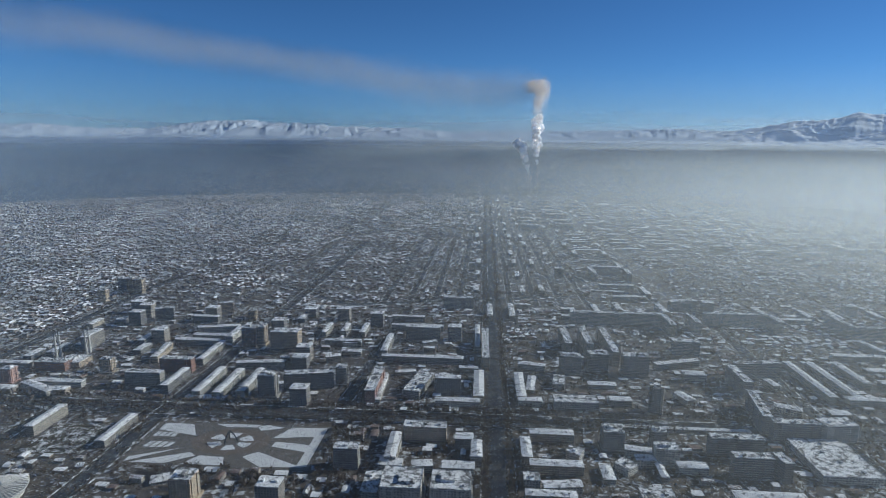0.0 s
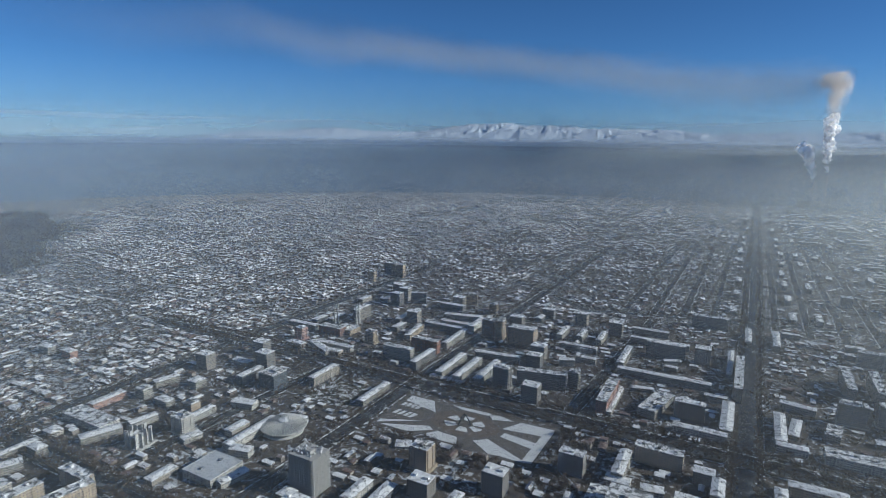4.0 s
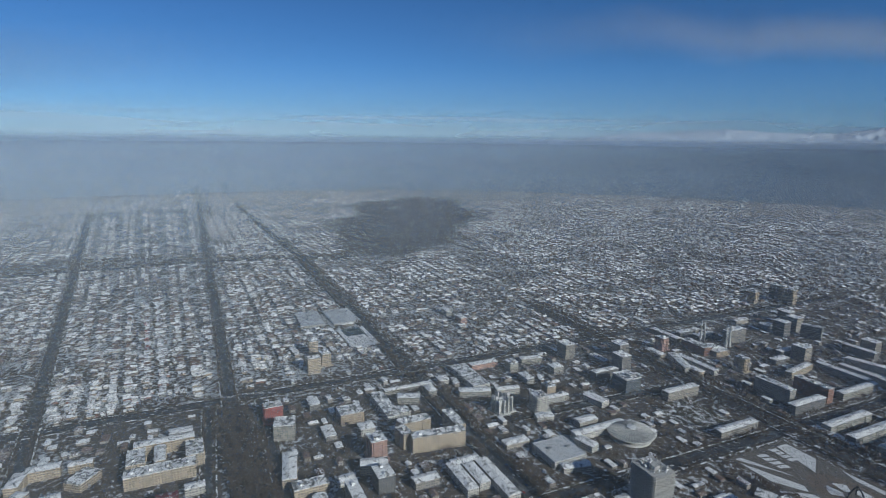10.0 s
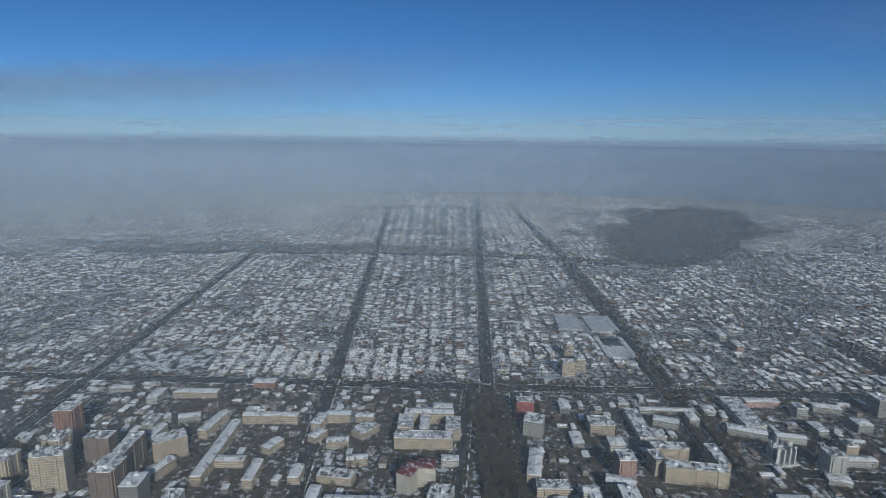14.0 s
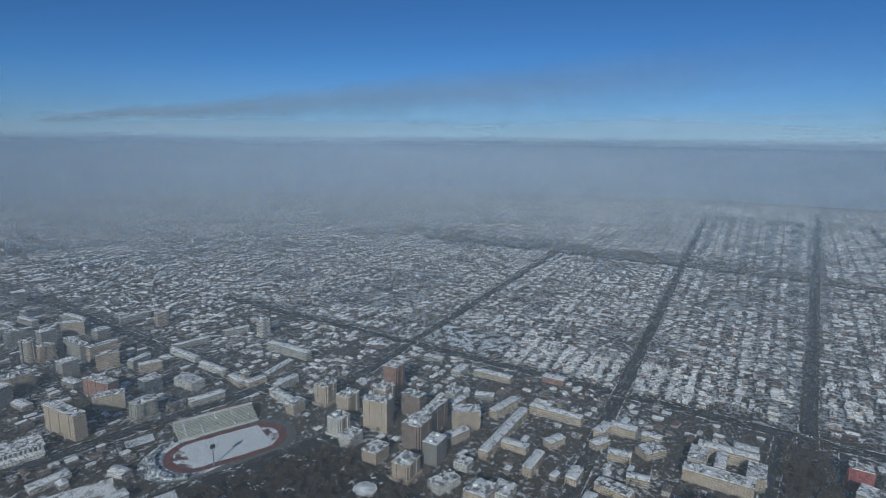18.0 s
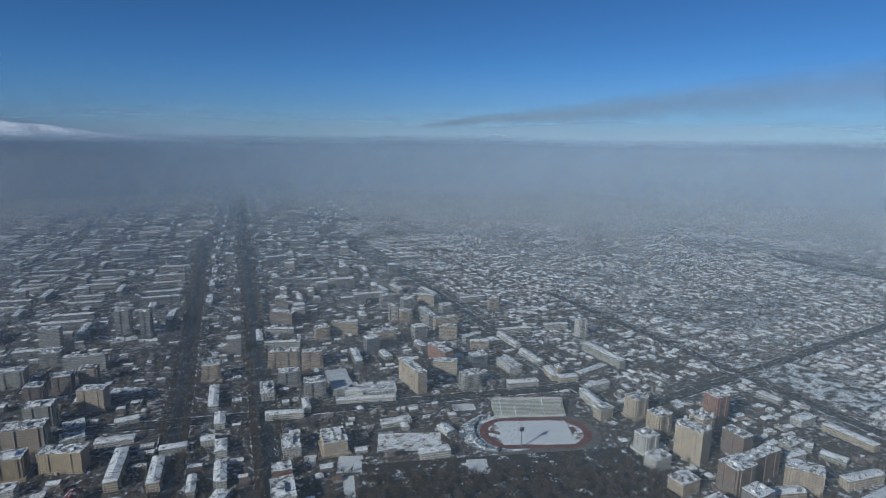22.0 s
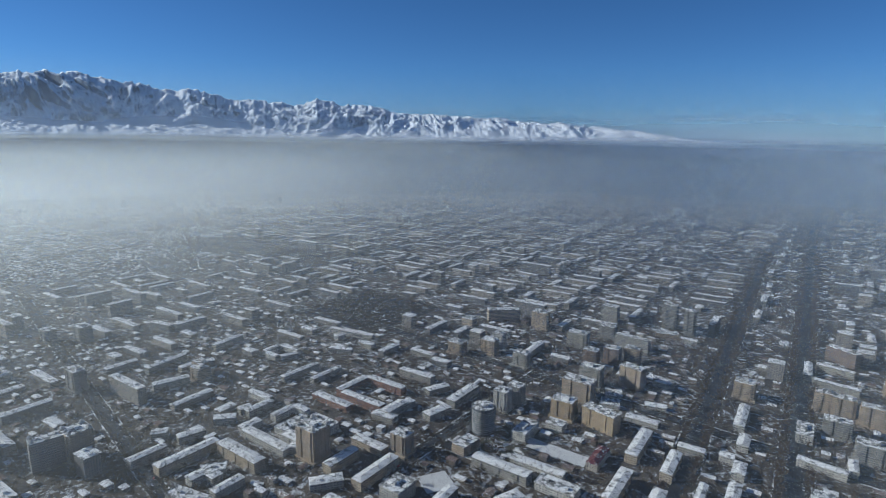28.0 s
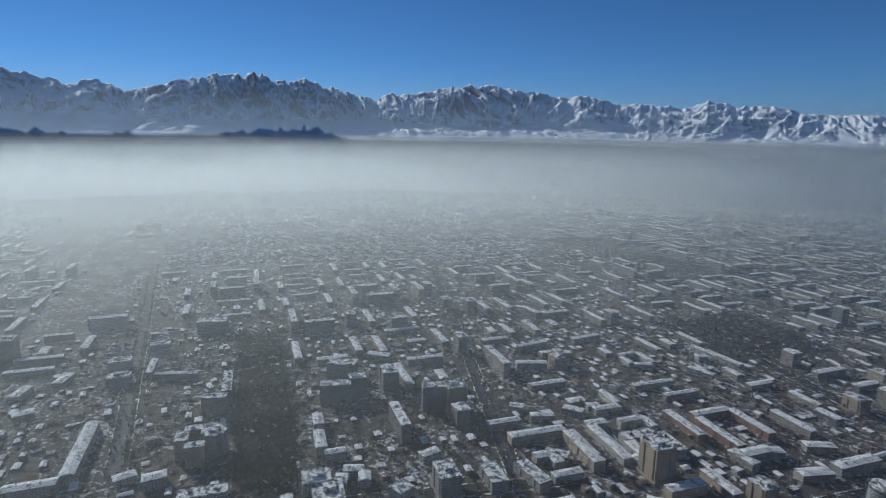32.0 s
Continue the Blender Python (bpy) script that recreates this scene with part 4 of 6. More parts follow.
slab(1036, 160, 39, 16, 4, -18.3, "pan")
slab(1302, 112, 70, 20, 9, 82.1, "white")
slab(924, 195, 26, 16, 3, -75.2, "pan")
tower(1189, 261, 34, 30, 13, -6.2, "conc")
slab(1193, -78, 56, 30, 9, 72.8, "conc")
slab(727, -173, 32, 14, 5, -9.0, "white")
slab(673, -162, 44, 14, 5, -9.0, "white")
slab(637, -172, 26, 12, 5, 81.0, "white")
slab(873, -252, 46, 24, 9, 59.1, "conc")
tower(799, -306, 36, 24, 11, -9.0, "conc")
slab(791, -217, 46, 18, 10, 72.4, "conc")
tower(800, -254, 22, 26, 10, -9.0, "conc")
slab(705, -343, 40, 18, 13, 70.5, "conc")
tower(691, -368, 26, 28, 13, -9.0, "tan")
slab(1055, -425, 35, 18, 9, -89.5, "conc")
tower(1121, -343, 30, 20, 9, -9.0, "conc")
tower(890, -484, 34, 18, 11, -9.0, "conc")
tower(1093, -617, 34, 22, 10, -9.0, "conc")
tower(1146, -583, 28, 20, 8, -9.0, "conc")
slab(915, -332, 42, 16, 5, 46.2, "pan")
tower(752, -601, 24, 20, 7, -9.0, "tan")
tower(589, -136, 26, 32, 5, -9.0, "white")
tower(562, -142, 40, 34, 4, -9.0, "white")
slab(582, -163, 19, 14, 4, -24.3, "white")
slab(596, -182, 23, 14, 4, 64.6, "white")
slab(575, -189, 19, 14, 4, -16.9, "white")
tower(520, -268, 36, 24, 9, -9.0, "conc")
slab(509, -324, 40, 20, 6, -9.0, "pan")
slab(495, -369, 50, 18, 5, 3.6, "white")
slab(524, -403, 20, 14, 4, 81.0, "white")
slab(510, -414, 21, 14, 4, -9.0, "pan")
slab(479, -408, 38, 12, 4, 81.0, "white")
slab(589, -279, 25, 14, 4, -83.7, "white")
slab(533, -218, 21, 20, 5, -68.9, "white")

# ---- streets ----
ASPHALT = Nodes("worn_asphalt")
_p = ASPHALT.position()
_n, _m = ASPHALT.noise(_p, 0.06, 5.0), ASPHALT.noise(_p, 0.9, 3.0)
ASPHALT.set("Base Color", ASPHALT.mix(ASPHALT.step(_n, 0.5, 0.75), ASPHALT.mix(_m, (0.035, 0.036, 0.04), (0.06, 0.06, 0.064)), (0.16, 0.165, 0.17)))
ASPHALT.set("Roughness", 0.75)
PAVING = plain("grey_paving", (0.13, 0.118, 0.105), 0.9, 0.3, 0.2)
SNOW = snow_material("trodden_snow", (0.26, 0.25, 0.24), 1.3, 0.09, 0.8)
GRASS = snow_material("frosted_lawn", (0.075, 0.07, 0.05), 0.45, 0.09)
LITTER = snow_material("leaf_litter", (0.042, 0.036, 0.03), 0.06, 0.06)
STREETS = []


def street(x0, y0, x1, y1, width, rows=1, label="dark wet asphalt street between rows of bare trees"):
    """A carriageway on a low bed with raised pavements, and its rows of trees noted for planting."""
    i = len(STREETS)
    STREETS.append((x0, y0, x1, y1, width, rows))
    dx, dy = x1 - x0, y1 - y0
    n = math.hypot(dx, dy)
    rot = math.atan2(dy, dx)
    occupy((x0 + x1) / 2, (y0 + y1) / 2, n, width + 8 * rows, rot, 0, False)
    z = 0.05 + i * 0.006
    ob = new("road", None)
    ob.location, ob.rotation_euler = ((x0 + x1) / 2, (y0 + y1) / 2, 0), (0, 0, rot)
    tagged(ob, label, "street", kind="structure")
    box_part("carriageway", ob, 0, 0, 0, n, width, z, ASPHALT.mat)
    for s in (-1, 1):
        box_part("pavement", ob, 0, s * (width / 2 + 2.2 * rows), 0, n, 4.0 * rows, z + 0.12, LITTER)
        box_part("snow_bank", ob, 0, s * (width / 2 + 4.4 * rows + 1.0), 0, n, 2.0, z + 0.3, GRASS)


street(28, 250, 45, 4000, 22, 2, "wide straight avenue with bare trees on both sides")
street(-48, -250, -276, -2514, 22, 2, "wide straight avenue with bare trees on both sides")
street(-276, -2514, -440, -3900, 20, 2)
street(56, -330, -116, -2264, 18, 2)
street(-1100, 752, 1300, 766, 18, 2)
street(-462, 330, -432, 2100, 16)
street(-200, 780, -160, 1300, 11)
street(-300, 338, -1800, 352, 15, 2)
street(-1800, 352, -3300, 300, 11)
street(-840, 52, -3600, 120, 14)
street(-560, -178, -1830, -272, 12)
street(-1830, -272, -3200, -380, 11)
street(-872, -1150, -852, 1500, 14)
street(-560, 4, -846, 22, 8)
street(-560, 84, -846, 96, 8)
street(-560, -578, -1900, -690, 12)
street(-570, -602, -612, -1400, 14)
street(-612, -1400, -560, -2300, 11)
street(700, -980, -560, -690, 15)
street(694, 73, 1900, 25, 14)
street(310, -614, 120, -590, 12)
street(335, -540, 270, -900, 12)
street(560, -120, 480, -400, 12)
street(492, -350, 1500, -720, 11)
street(480, 250, 520, 1300, 12)
street(-310, 1300, 230, 1430, 9)
street(-567, 1486, -310, 1300, 9)
street(-1858, -1207, -1890, 20, 14, 2)
street(-1890, 20, -1780, 540, 14, 2)
street(1050, -120, 1000, 900, 12)
street(-640, 410, -620, 745, 10)
for k in range(9):
    street(-230 + k * 62, 1340, -210 + k * 58, 2400, 6, 1, "narrow residential lane between houses and bare trees")

# ---- the square with its radial lawns ----
def sector_patch(name, parent, cx, cy, r0, r1, a0, a1, z, mat, sx=1.0, sy=1.0, n=14):
    v, f = [], []
    for zz in (0.0, z):
        for i in range(n + 1):
            a = radians(a0 + (a1 - a0) * i / n)
            for r in (r0, r1):
                v.append((cx + sx * r * math.cos(a), cy + sy * r * math.sin(a), zz))
    m = 2 * (n + 1)
    for i in range(n):
        o = m + 2 * i
        f.append((o, o + 1, o + 3, o + 2))
        f.append((2 * i + 1, 2 * i + 3, o + 3, o + 1))
        f.append((2 * i, o, o + 2, 2 * i + 2))
    f += [(0, 1, m + 1, m), (2 * n, m + 2 * n, m + 2 * n + 1, 2 * n + 1)]
    return mesh_object(name, v, f, mat, parent)


def poly_patch(name, parent, pts, z, mat):
    n = len(pts)
    v = [(x, y, 0) for x, y in pts] + [(x, y, z) for x, y in pts]
    f = [tuple(range(n, 2 * n))] + [(i, (i + 1) % n, n + (i + 1) % n, n + i) for i in range(n)]
    return mesh_object(name, v, f, mat, parent)


sq = root("memorial_square", -322, 672, 0, "paved memorial square with snowy lawns radiating from its centre", "square")
sq["kind"] = "structure"
occupy(-318, 667, 246, 112, 0, 0)
BRICKPAVE = plain("brown_paving", (0.14, 0.115, 0.095), 0.9, 0.25, 0.15)
poly_patch("paving", sq, [(-116, -60), (-118, 43), (126, 49), (121, -58)], 0.30, PAVING)
sector_patch("ring_path", sq, 0, 0, 22, 52, 0, 360, 0.36, BRICKPAVE, 1, 0.62, 48)
for a0, a1 in ((8, 50), (75, 112), (130, 168), (192, 236), (262, 300), (318, 352)):
    sector_patch("inner_lawn", sq, 0, 0, 13, 30, a0, a1, 0.44, SNOW, 1, 0.72)
for pts in ([(58, -8), (118, -20), (118, -2), (60, 4)], [(52, 12), (118, 22), (118, 44), (70, 42)],
            [(46, -22), (112, -52), (60, -55), (30, -35)], [(8, -38), (14, -55), (-40, -57), (-24, -36)],
            [(-40, -30), (-104, -57), (-60, -57), (-30, -37)], [(-52, 10), (-70, 40), (-110, 40), (-110, 22)],
            [(-20, 36), (20, 38), (24, 46), (-40, 43)], [(30, 30), (60, 40), (34, 46), (22, 40)],
            [(-112, -56), (-58, -22), (-112, -46)]):
    poly_patch("lawn", sq, pts, 0.42, SNOW)
for k in range(4):
    poly_patch("flower_bed", sq, [(-104 + k * 9, -8), (-98 + k * 9, -8), (-102 + k * 9, -22), (-108 + k * 9, -22)], 0.44, SNOW)
    poly_patch("flower_bed", sq, [(-108 + k * 8, 16), (-102 + k * 8, 16), (-104 + k * 8, 5), (-110 + k * 8, 5)], 0.44, SNOW)
poly_patch("side_lawn", sq, [(104, -50), (117, -50), (119, 40), (108, 40)], 0.46, SNOW)
mon = root("monument", -322, 672, 0, "dark stone monument of three leaning ribs", "monument")
for k in range(3):
    a = k * 2.094
    v = []
    for i in range(7):
        t = i / 6
        r = 9.0 * (1 - t ** 1.6)
        for w in (-0.7, 0.7):
            for d in (0.0, 1.3):
                v.append(((r + d) * math.cos(a) - w * math.sin(a), (r + d) * math.sin(a) + w * math.cos(a), 0.4 + 15 * t))
    f = []
    for i in range(6):
        o = 4 * i
        f += [(o, o + 4, o + 6, o + 2), (o + 1, o + 3, o + 7, o + 5), (o, o + 1, o + 5, o + 4), (o + 2, o + 6, o + 7, o + 3)]
    mesh_object("rib", v, f, DARK, mon)

# ---- the circus ----
cx, cy = -530, 534
ci = root("circus", cx, cy, 0, "round circus with a ribbed saucer roof and glazed drum", "circus")
occupy(cx, cy, 66, 66, 0, 2)
spun("drum", [(21, 0), (21, 6)], STYLES["glass"][0], ci, 48)
spun("podium", [(27, 0), (27, 2.2), (21, 2.4)], PALE, ci, 48)
spun("soffit", [(20, 4.5), (31.5, 8.2), (31.8, 9.0), (31.0, 9.4)], PALE, ci, 64)
ROOF_DISC = plain("grey_sheet_roof", (0.24, 0.245, 0.25), 0.6, 0.15, 0.2, 0.2)
croof = spun("roof", [(31.0, 9.3), (24.0, 11.0), (14.0, 13.2), (8.0, 14.0), (7.6, 14.4)], ROOF_DISC, ci, 64)
spun("lantern", [(6.4, 14.0), (6.4, 15.8), (0.3, 16.8)], SNOW, ci, 32)
for k in range(48):
    a = 2 * math.pi * k / 48
    me_k = ("circus_rib",)
    if me_k not in SHARED:
        SHARED[me_k] = bpy.data.meshes.new("rib")
        SHARED[me_k].from_pydata([(8, -.4, 14.1), (8, .4, 14.1), (24, .6, 11.2), (24, -.6, 11.2), (31.3, .6, 9.3), (31.3, -.6, 9.3),
                                  (8, -.4, 14.7), (8, .4, 14.7), (24, .6, 11.9), (24, -.6, 11.9), (31.3, .6, 9.9), (31.3, -.6, 9.9)], [],
                                 [(6, 9, 8, 7), (9, 11, 10, 8), (0, 3, 9, 6), (3, 5, 11, 9), (1, 7, 8, 2), (2, 8, 10, 4), (5, 4, 10, 11)])
        SHARED[me_k].materials.append(PALE)
    o = new("rib", SHARED[me_k])
    o.parent, o.rotation_euler = croof, (0, 0, a)

# ---- the stadium ----
st_rot = radians(-23)
sx, sy = -431, -590
sd = root("stadium", sx, sy, st_rot, "stadium with a snow-covered pitch and rust-red running track", "stadium")
occupy(sx - 6, sy - 14, 185, 135, st_rot, 2)


def oval(name, parent, half, r, z, mat, n=20, r_in=0.0, dx=0.0, dy=0.0):
    v = []
    for side in (1, -1):
        for i in range(n + 1):
            a = math.pi * i / n - math.pi / 2 if side == 1 else math.pi * i / n + math.pi / 2
            v.append((dx + side * half + r * math.cos(a), dy + r * math.sin(a)))
    m = len(v)
    pts = [(x, y, 0) for x, y in v] + [(x, y, z) for x, y in v]
    f = [tuple(range(m, 2 * m))] + [(i, (i + 1) % m, m + (i + 1) % m, m + i) for i in range(m)]
    return mesh_object(name, pts, f, mat, parent)


TRACK = plain("rust_track", (0.16, 0.07, 0.06), 0.9, 0.3, 0.08)
BLUE = snow_material("blue_grey_apron", (0.15, 0.17, 0.19), 0.45, 0.05)
oval("apron", sd, 46, 50, 0.25, PAVING, dx=8, dy=2)
oval("blue_apron", sd, 10, 47, 0.32, BLUE, dx=48, dy=0)
oval("track", sd, 36, 41, 0.40, TRACK)
oval("infield", sd, 33, 32.5, 0.46, snow_material("snowy_infield", (0.14, 0.08, 0.07), 0.6, 0.08))
box_part("pitch", sd, 0, 0, 0, 98, 62, 0.55, plain("pitch_snow", (0.66, 0.66, 0.66), 0.9, 0.05, 0.05), "smooth snow-covered pitch")
L = Lump()
for k in range(12):
    L.box(-2, -(46 + k * 2.4), 0, 104, 2.4, 2.0 + k * 0.95)
seats = plain("faded_seats", (0.36, 0.36, 0.31), 0.8, 0.3, 0.12)
stand = L.make("grandstand", [seats], sd, "faded yellow-grey grandstand terraces")
box_part("rear_wall", sd, -2, -76, 0, 106, 1.0, 15, PALE)
box_part("front_wall", sd, -2, -44.3, 0, 104, 0.8, 3.2, PALE)
for k in range(5):
    box_part("aisle", stand, -44 + k * 21, -60, 7.9, 1.6, 29, 0.5, ROOF_SNOW).rotation_euler = (-0.377, 0, 0)
L = Lump()
for k in range(8):
    a0 = radians(-70 + k * 20)
    L.box(54 + 46 * math.cos(a0) * 0.75, 46 * math.sin(a0), 0, 7, 17, 4.0, a0)
L.make("end_terrace", [BLUE], sd)


def floodlight(x, y, h):
    ob = root("floodlight", x, y, st_rot, "tall steel floodlight mast with a lamp rack", "floodlight", "floodlights of the stadium")
    spun("mast", [(0.9, 0), (0.5, h)], METAL, ob, 8)
    box_part("lamp_rack", ob, 0, 0, h, 6.0, 1.2, 4.5, DARK)
    box_part("platform", ob, 0, 0, h - 0.8, 6.5, 2.4, 0.6, METAL)


floodlight(-392, -566, 24)

# ---- other open ground ----
def plot(name, x, y, w, d, turn, mat, label, z=0.3):
    ob = mesh_object(name, [(a * w / 2, b * d / 2, c * z) for c in (0, 1) for a, b in ((-1, -1), (1, -1), (1, 1), (-1, 1))], BOX, mat)
    ob.location, ob.rotation_euler = (x, y, 0), (0, 0, radians(turn))
    tagged(ob, label, "ground", kind="structure")
    return ob


plot("lawn", -540, 662, 84, 74, 0, GRASS, "snow-dusted orchard lawn with young trees")
plot("boulevard_lawn", -700, 54, 270, 54, 2.5, LITTER, "long tree-filled boulevard lawn with old snow")
plot("boulevard_lawn", 860, -120, 540, 74, -8.5, LITTER, "long tree-filled boulevard lawn with old snow")
plot("park_lawn", -330, -470, 360, 190, -18, LITTER, "wooded park ground with patches of snow")
plot("vacant_lot", -945, -520, 110, 165, 2, snow_material("rough_lot", (0.1, 0.09, 0.075), 0.55, 0.05), "rough snow-dusted vacant lot")
plot("park_lawn", 720, -1050, 230, 230, -10, LITTER, "wooded park ground with patches of snow")
plot("training_ground", -265, -640, 84, 44, -22, snow_material("ice_field", (0.2, 0.17, 0.13), 0.75, 0.08), "fenced training ground under patchy snow")
plot("parking_lot", 236, -640, 60, 90, -7, GRASS, "wooded yard beside the street")
for x, y, w, d, r in ((-540, 662, 84, 74, 0), (-700, 54, 270, 54, 2.5), (860, -120, 540, 74, -8.5), (-330, -470, 360, 190, -18),
                      (-945, -520, 110, 165, 2), (720, -1050, 230, 230, -10), (-265, -640, 84, 44, -22), (236, -640, 60, 90, -7)):
    occupy(x, y, w, d, radians(r), 0, False)

PITCH_DARK = plain("bare_pitch", (0.045, 0.06, 0.062), 0.9, 0.3, 0.08)
plot("sports_yard", -1054, 310, 108, 56, 1, SNOW, "snow-covered sports yard beside two large halls")
plot("bare_pitch", -1084, 310, 46, 40, 1, PITCH_DARK, "dark swept pitch in the snowy sports yard", 0.36)
plot("snowy_yard", 172, -664, 84, 24, -9, SNOW, "snow-covered school yard between long buildings", 0.36)
plot("snowy_yard", 278, -534, 34, 36, -40, SNOW, "snow-covered yard inside a fence of bare trees", 0.36)
for x, y, w, d, r in ((-1054, 310, 108, 56, 1), (172, -664, 84, 24, -9), (278, -534, 34, 36, -40)):
    occupy(x, y, w, d, radians(r), 0)
for x, y, w, d, r in ((-178, -622, 30, 36, -20), (-164, -578, 13, 42, -14), (-319, -551, 26, 32, -20), (-135, -650, 15, 24, -18), (-376, -696, 34, 20, -20)):
    plot("snow_clearing", x, y, w, d, r, SNOW, "open snowy clearing among the bare park trees", 0.4)
    occupy(x, y, w, d, radians(r), -4)


# the dark wood out on the plain
pts = []
for k in range(56):
    a = 2 * math.pi * k / 56
    u = 860 * math.cos(a)
    w = (310 + 0.05 * u) * 0.94 * math.sin(a) * (1 + 0.08 * math.sin(5 * a) + 0.06 * math.sin(11 * a + 1))
    pts.append((-2540 - 0.89 * u + 0.456 * w, 1010 + 0.456 * u + 0.89 * w))
wood = mesh_object("woodland_floor", [(x, y, z) for z in (0.0, 0.3) for x, y in pts],
                   [tuple(range(111, 55, -1))] + [(i, 56 + i, 56 + (i + 1) % 56, (i + 1) % 56) for i in range(56)], LITTER)
tagged(wood, "dark leaf-strewn ground of a distant bare wood", "ground", kind="structure")

# ---- the low quarters: houses with snowy roofs ----
def island_material(name, a, b, rough=0.85, snow=0.0):
    m = Nodes(name)
    p = m.position()
    rnd = m.add("NewGeometry").outputs["Random Per Island"]
    ramp = m.mix(rnd, a, b)
    n = m.noise(p, 0.5, 3.0)
    if snow:
        f = m.step(m.math("ADD", n, m.math("MULTIPLY", m.math("SUBTRACT", rnd, 0.5), 0.75)), 0.56 - snow, 0.70 - snow)
        tone = m.mix(n, (0.62, 0.61, 0.60), (0.84, 0.83, 0.82))
        ramp = m.mix(f, ramp, tone)
    else:
        ramp = m.mix(m.step(n, 0.4, 0.8), ramp, tuple(c * 0.6 for c in a))
    m.set("Base Color", ramp).set("Roughness", rough)
    return m.mat


HOUSE_WALL = island_material("house_wall", (0.11, 0.085, 0.07), (0.42, 0.39, 0.35))
HOUSE_ROOF = island_material("house_roof", (0.16, 0.11, 0.09), (0.20, 0.20, 0.21), snow=0.22)
frng = random.Random(5)
near_houses = []
COUNTY = {}


def low_house(x, y, rot, scale=1.0):
    w, d = frng.uniform(8, 15) * scale, frng.uniform(6.5, 10) * scale
    h = frng.choice((2.8, 3.0, 3.2, 3.2, 5.6))
    rise = frng.uniform(1.2, 2.6)
    if frng.random() < 0.5:
        rot += math.pi / 2
    if not is_free(x, y, w * 0.7, d * 0.7, rot):
        return
    if -1010 < x < -880 and -420 < y < 420 and len(near_houses) < 280:
        near_houses.append((x, y, rot, w, d, h, rise, frng.random() < 0.35))
        return
    key = (int(x // 900), int(y // 900))
    L = COUNTY.setdefault(key, Lump())
    if math.hypot(x, y) > 1350:
        L.cottage(x, y, w, d, h, rise, rot)
        return
    L.box(x, y, 0, w, d, h, rot, 0)
    (L.hip if frng.random() < 0.35 and w > d else L.gable)(x, y, h, w, d, rise, rot, 0.5, 1)
    if frng.random() < 0.45:
        a = frng.uniform(0, 6.28)
        sx_, sy_ = x + 9 * math.cos(a), y + 9 * math.sin(a)
        if is_free(sx_, sy_):
            L.box(sx_, sy_, 0, 5, 4, 2.3, rot, 0)
            L.gable(sx_, sy_, 2.3, 5, 4, 0.8, rot, 0.3, 1)


TREES = []


def zone(x, y):
    """Which kind of quarter lies at a place."""
    r = math.hypot(x, y)
    az = math.degrees(math.atan2(y, x)) % 360
    if x < -890 and y > -700 and r < 3900:
        return "low"
    if 90 < az < 180:
        if y > 1230 or x < -860:
            return "low"
        return "mid"
    if az >= 180 and az < 262:
        if x < -650 and y < -120 and x < -650 - 0.10 * (y + 700):
            return "low"
        if r > 2350 and az < 240:
            return "low"
        return "mid"
    if 262 <= az < 318:
        return "slab"
    if az >= 318:
        return "low" if 1750 < r < 2700 and 318 < az < 345 else "slab" if r < 1800 or r > 2600 else "low"
    if 1080 < y < 1300 or (y > 1300 and x > 520 and y < 2000):
        return "low"
    return "slab"


def wooded(x, y, fringe=0.0):
    """The dark groves of the plain."""
    dx, dy = x + 2540, y - 1010
    u, w = -0.89 * dx + 0.456 * dy, 0.456 * dx + 0.89 * dy
    e = 0.25 * math.sin(x * 0.011) + 0.2 * math.sin(y * 0.017 + 1) + fringe
    return (u / 900) ** 2 + (w / (310 + 0.05 * u)) ** 2 + e < 1 or \
        ((x - 1480) / 420) ** 2 + ((y + 1420) / 110) ** 2 + e < 1 or ((x + 1960) / 45) ** 2 + ((y + 700) / 800) ** 2 < 1


def lane_slope(y):
    """How far the long lanes of the western quarter swing off the level, per metre of their run."""
    return float(np.interp(y, (-700, -190, -60, 47, 300, 1500), (0.09, 0.076, 0.04, -0.012, 0.008, 0.0)))


for lane in range(-15, 34):
    y0 = 47 + lane * 47.0
    slope = lane_slope(y0)
    for k in range(190):
        x0 = -884 - k * 12.6
        if k % 21 == 20 or math.hypot(x0, y0) > 3300 + 300 * math.sin(lane * 2.1):
            continue
        if frng.random() < 0.5:
            TREES.append((x0, y0 + slope * (x0 + 850) + frng.choice((-4, 4)), frng.uniform(0.45, 0.8)))
        for off, keep, size in ((-10.5, 0.9, 1.0), (10.5, 0.9, 1.0), (-19.5, 0.5, 0.7), (19.5, 0.5, 0.7)):
            x, y = x0 + frng.uniform(-2.5, 2.5), y0 + off + slope * (x0 + 850) + frng.uniform(-1.6, 1.6)
            if wooded(x, y, frng.uniform(-0.15, 0.2)):
                continue
            green = noise.noise(Vector((x * 0.005, y * 0.005, 2.0))) + 0.5 * noise.noise(Vector((x * 0.016, y * 0.016, 5.0)))
            if green > (0.22 if y < 450 else 0.02) and frng.random() < 0.7:
                TREES.append((x, y, frng.uniform(0.6, 1.0)))
            elif frng.random() < keep:
                low_house(x, y, frng.gauss(0, 0.06) + slope, size * frng.uniform(0.85, 1.1))
            elif frng.random() < 0.5:
                TREES.append((x, y, frng.uniform(0.4, 0.75)))

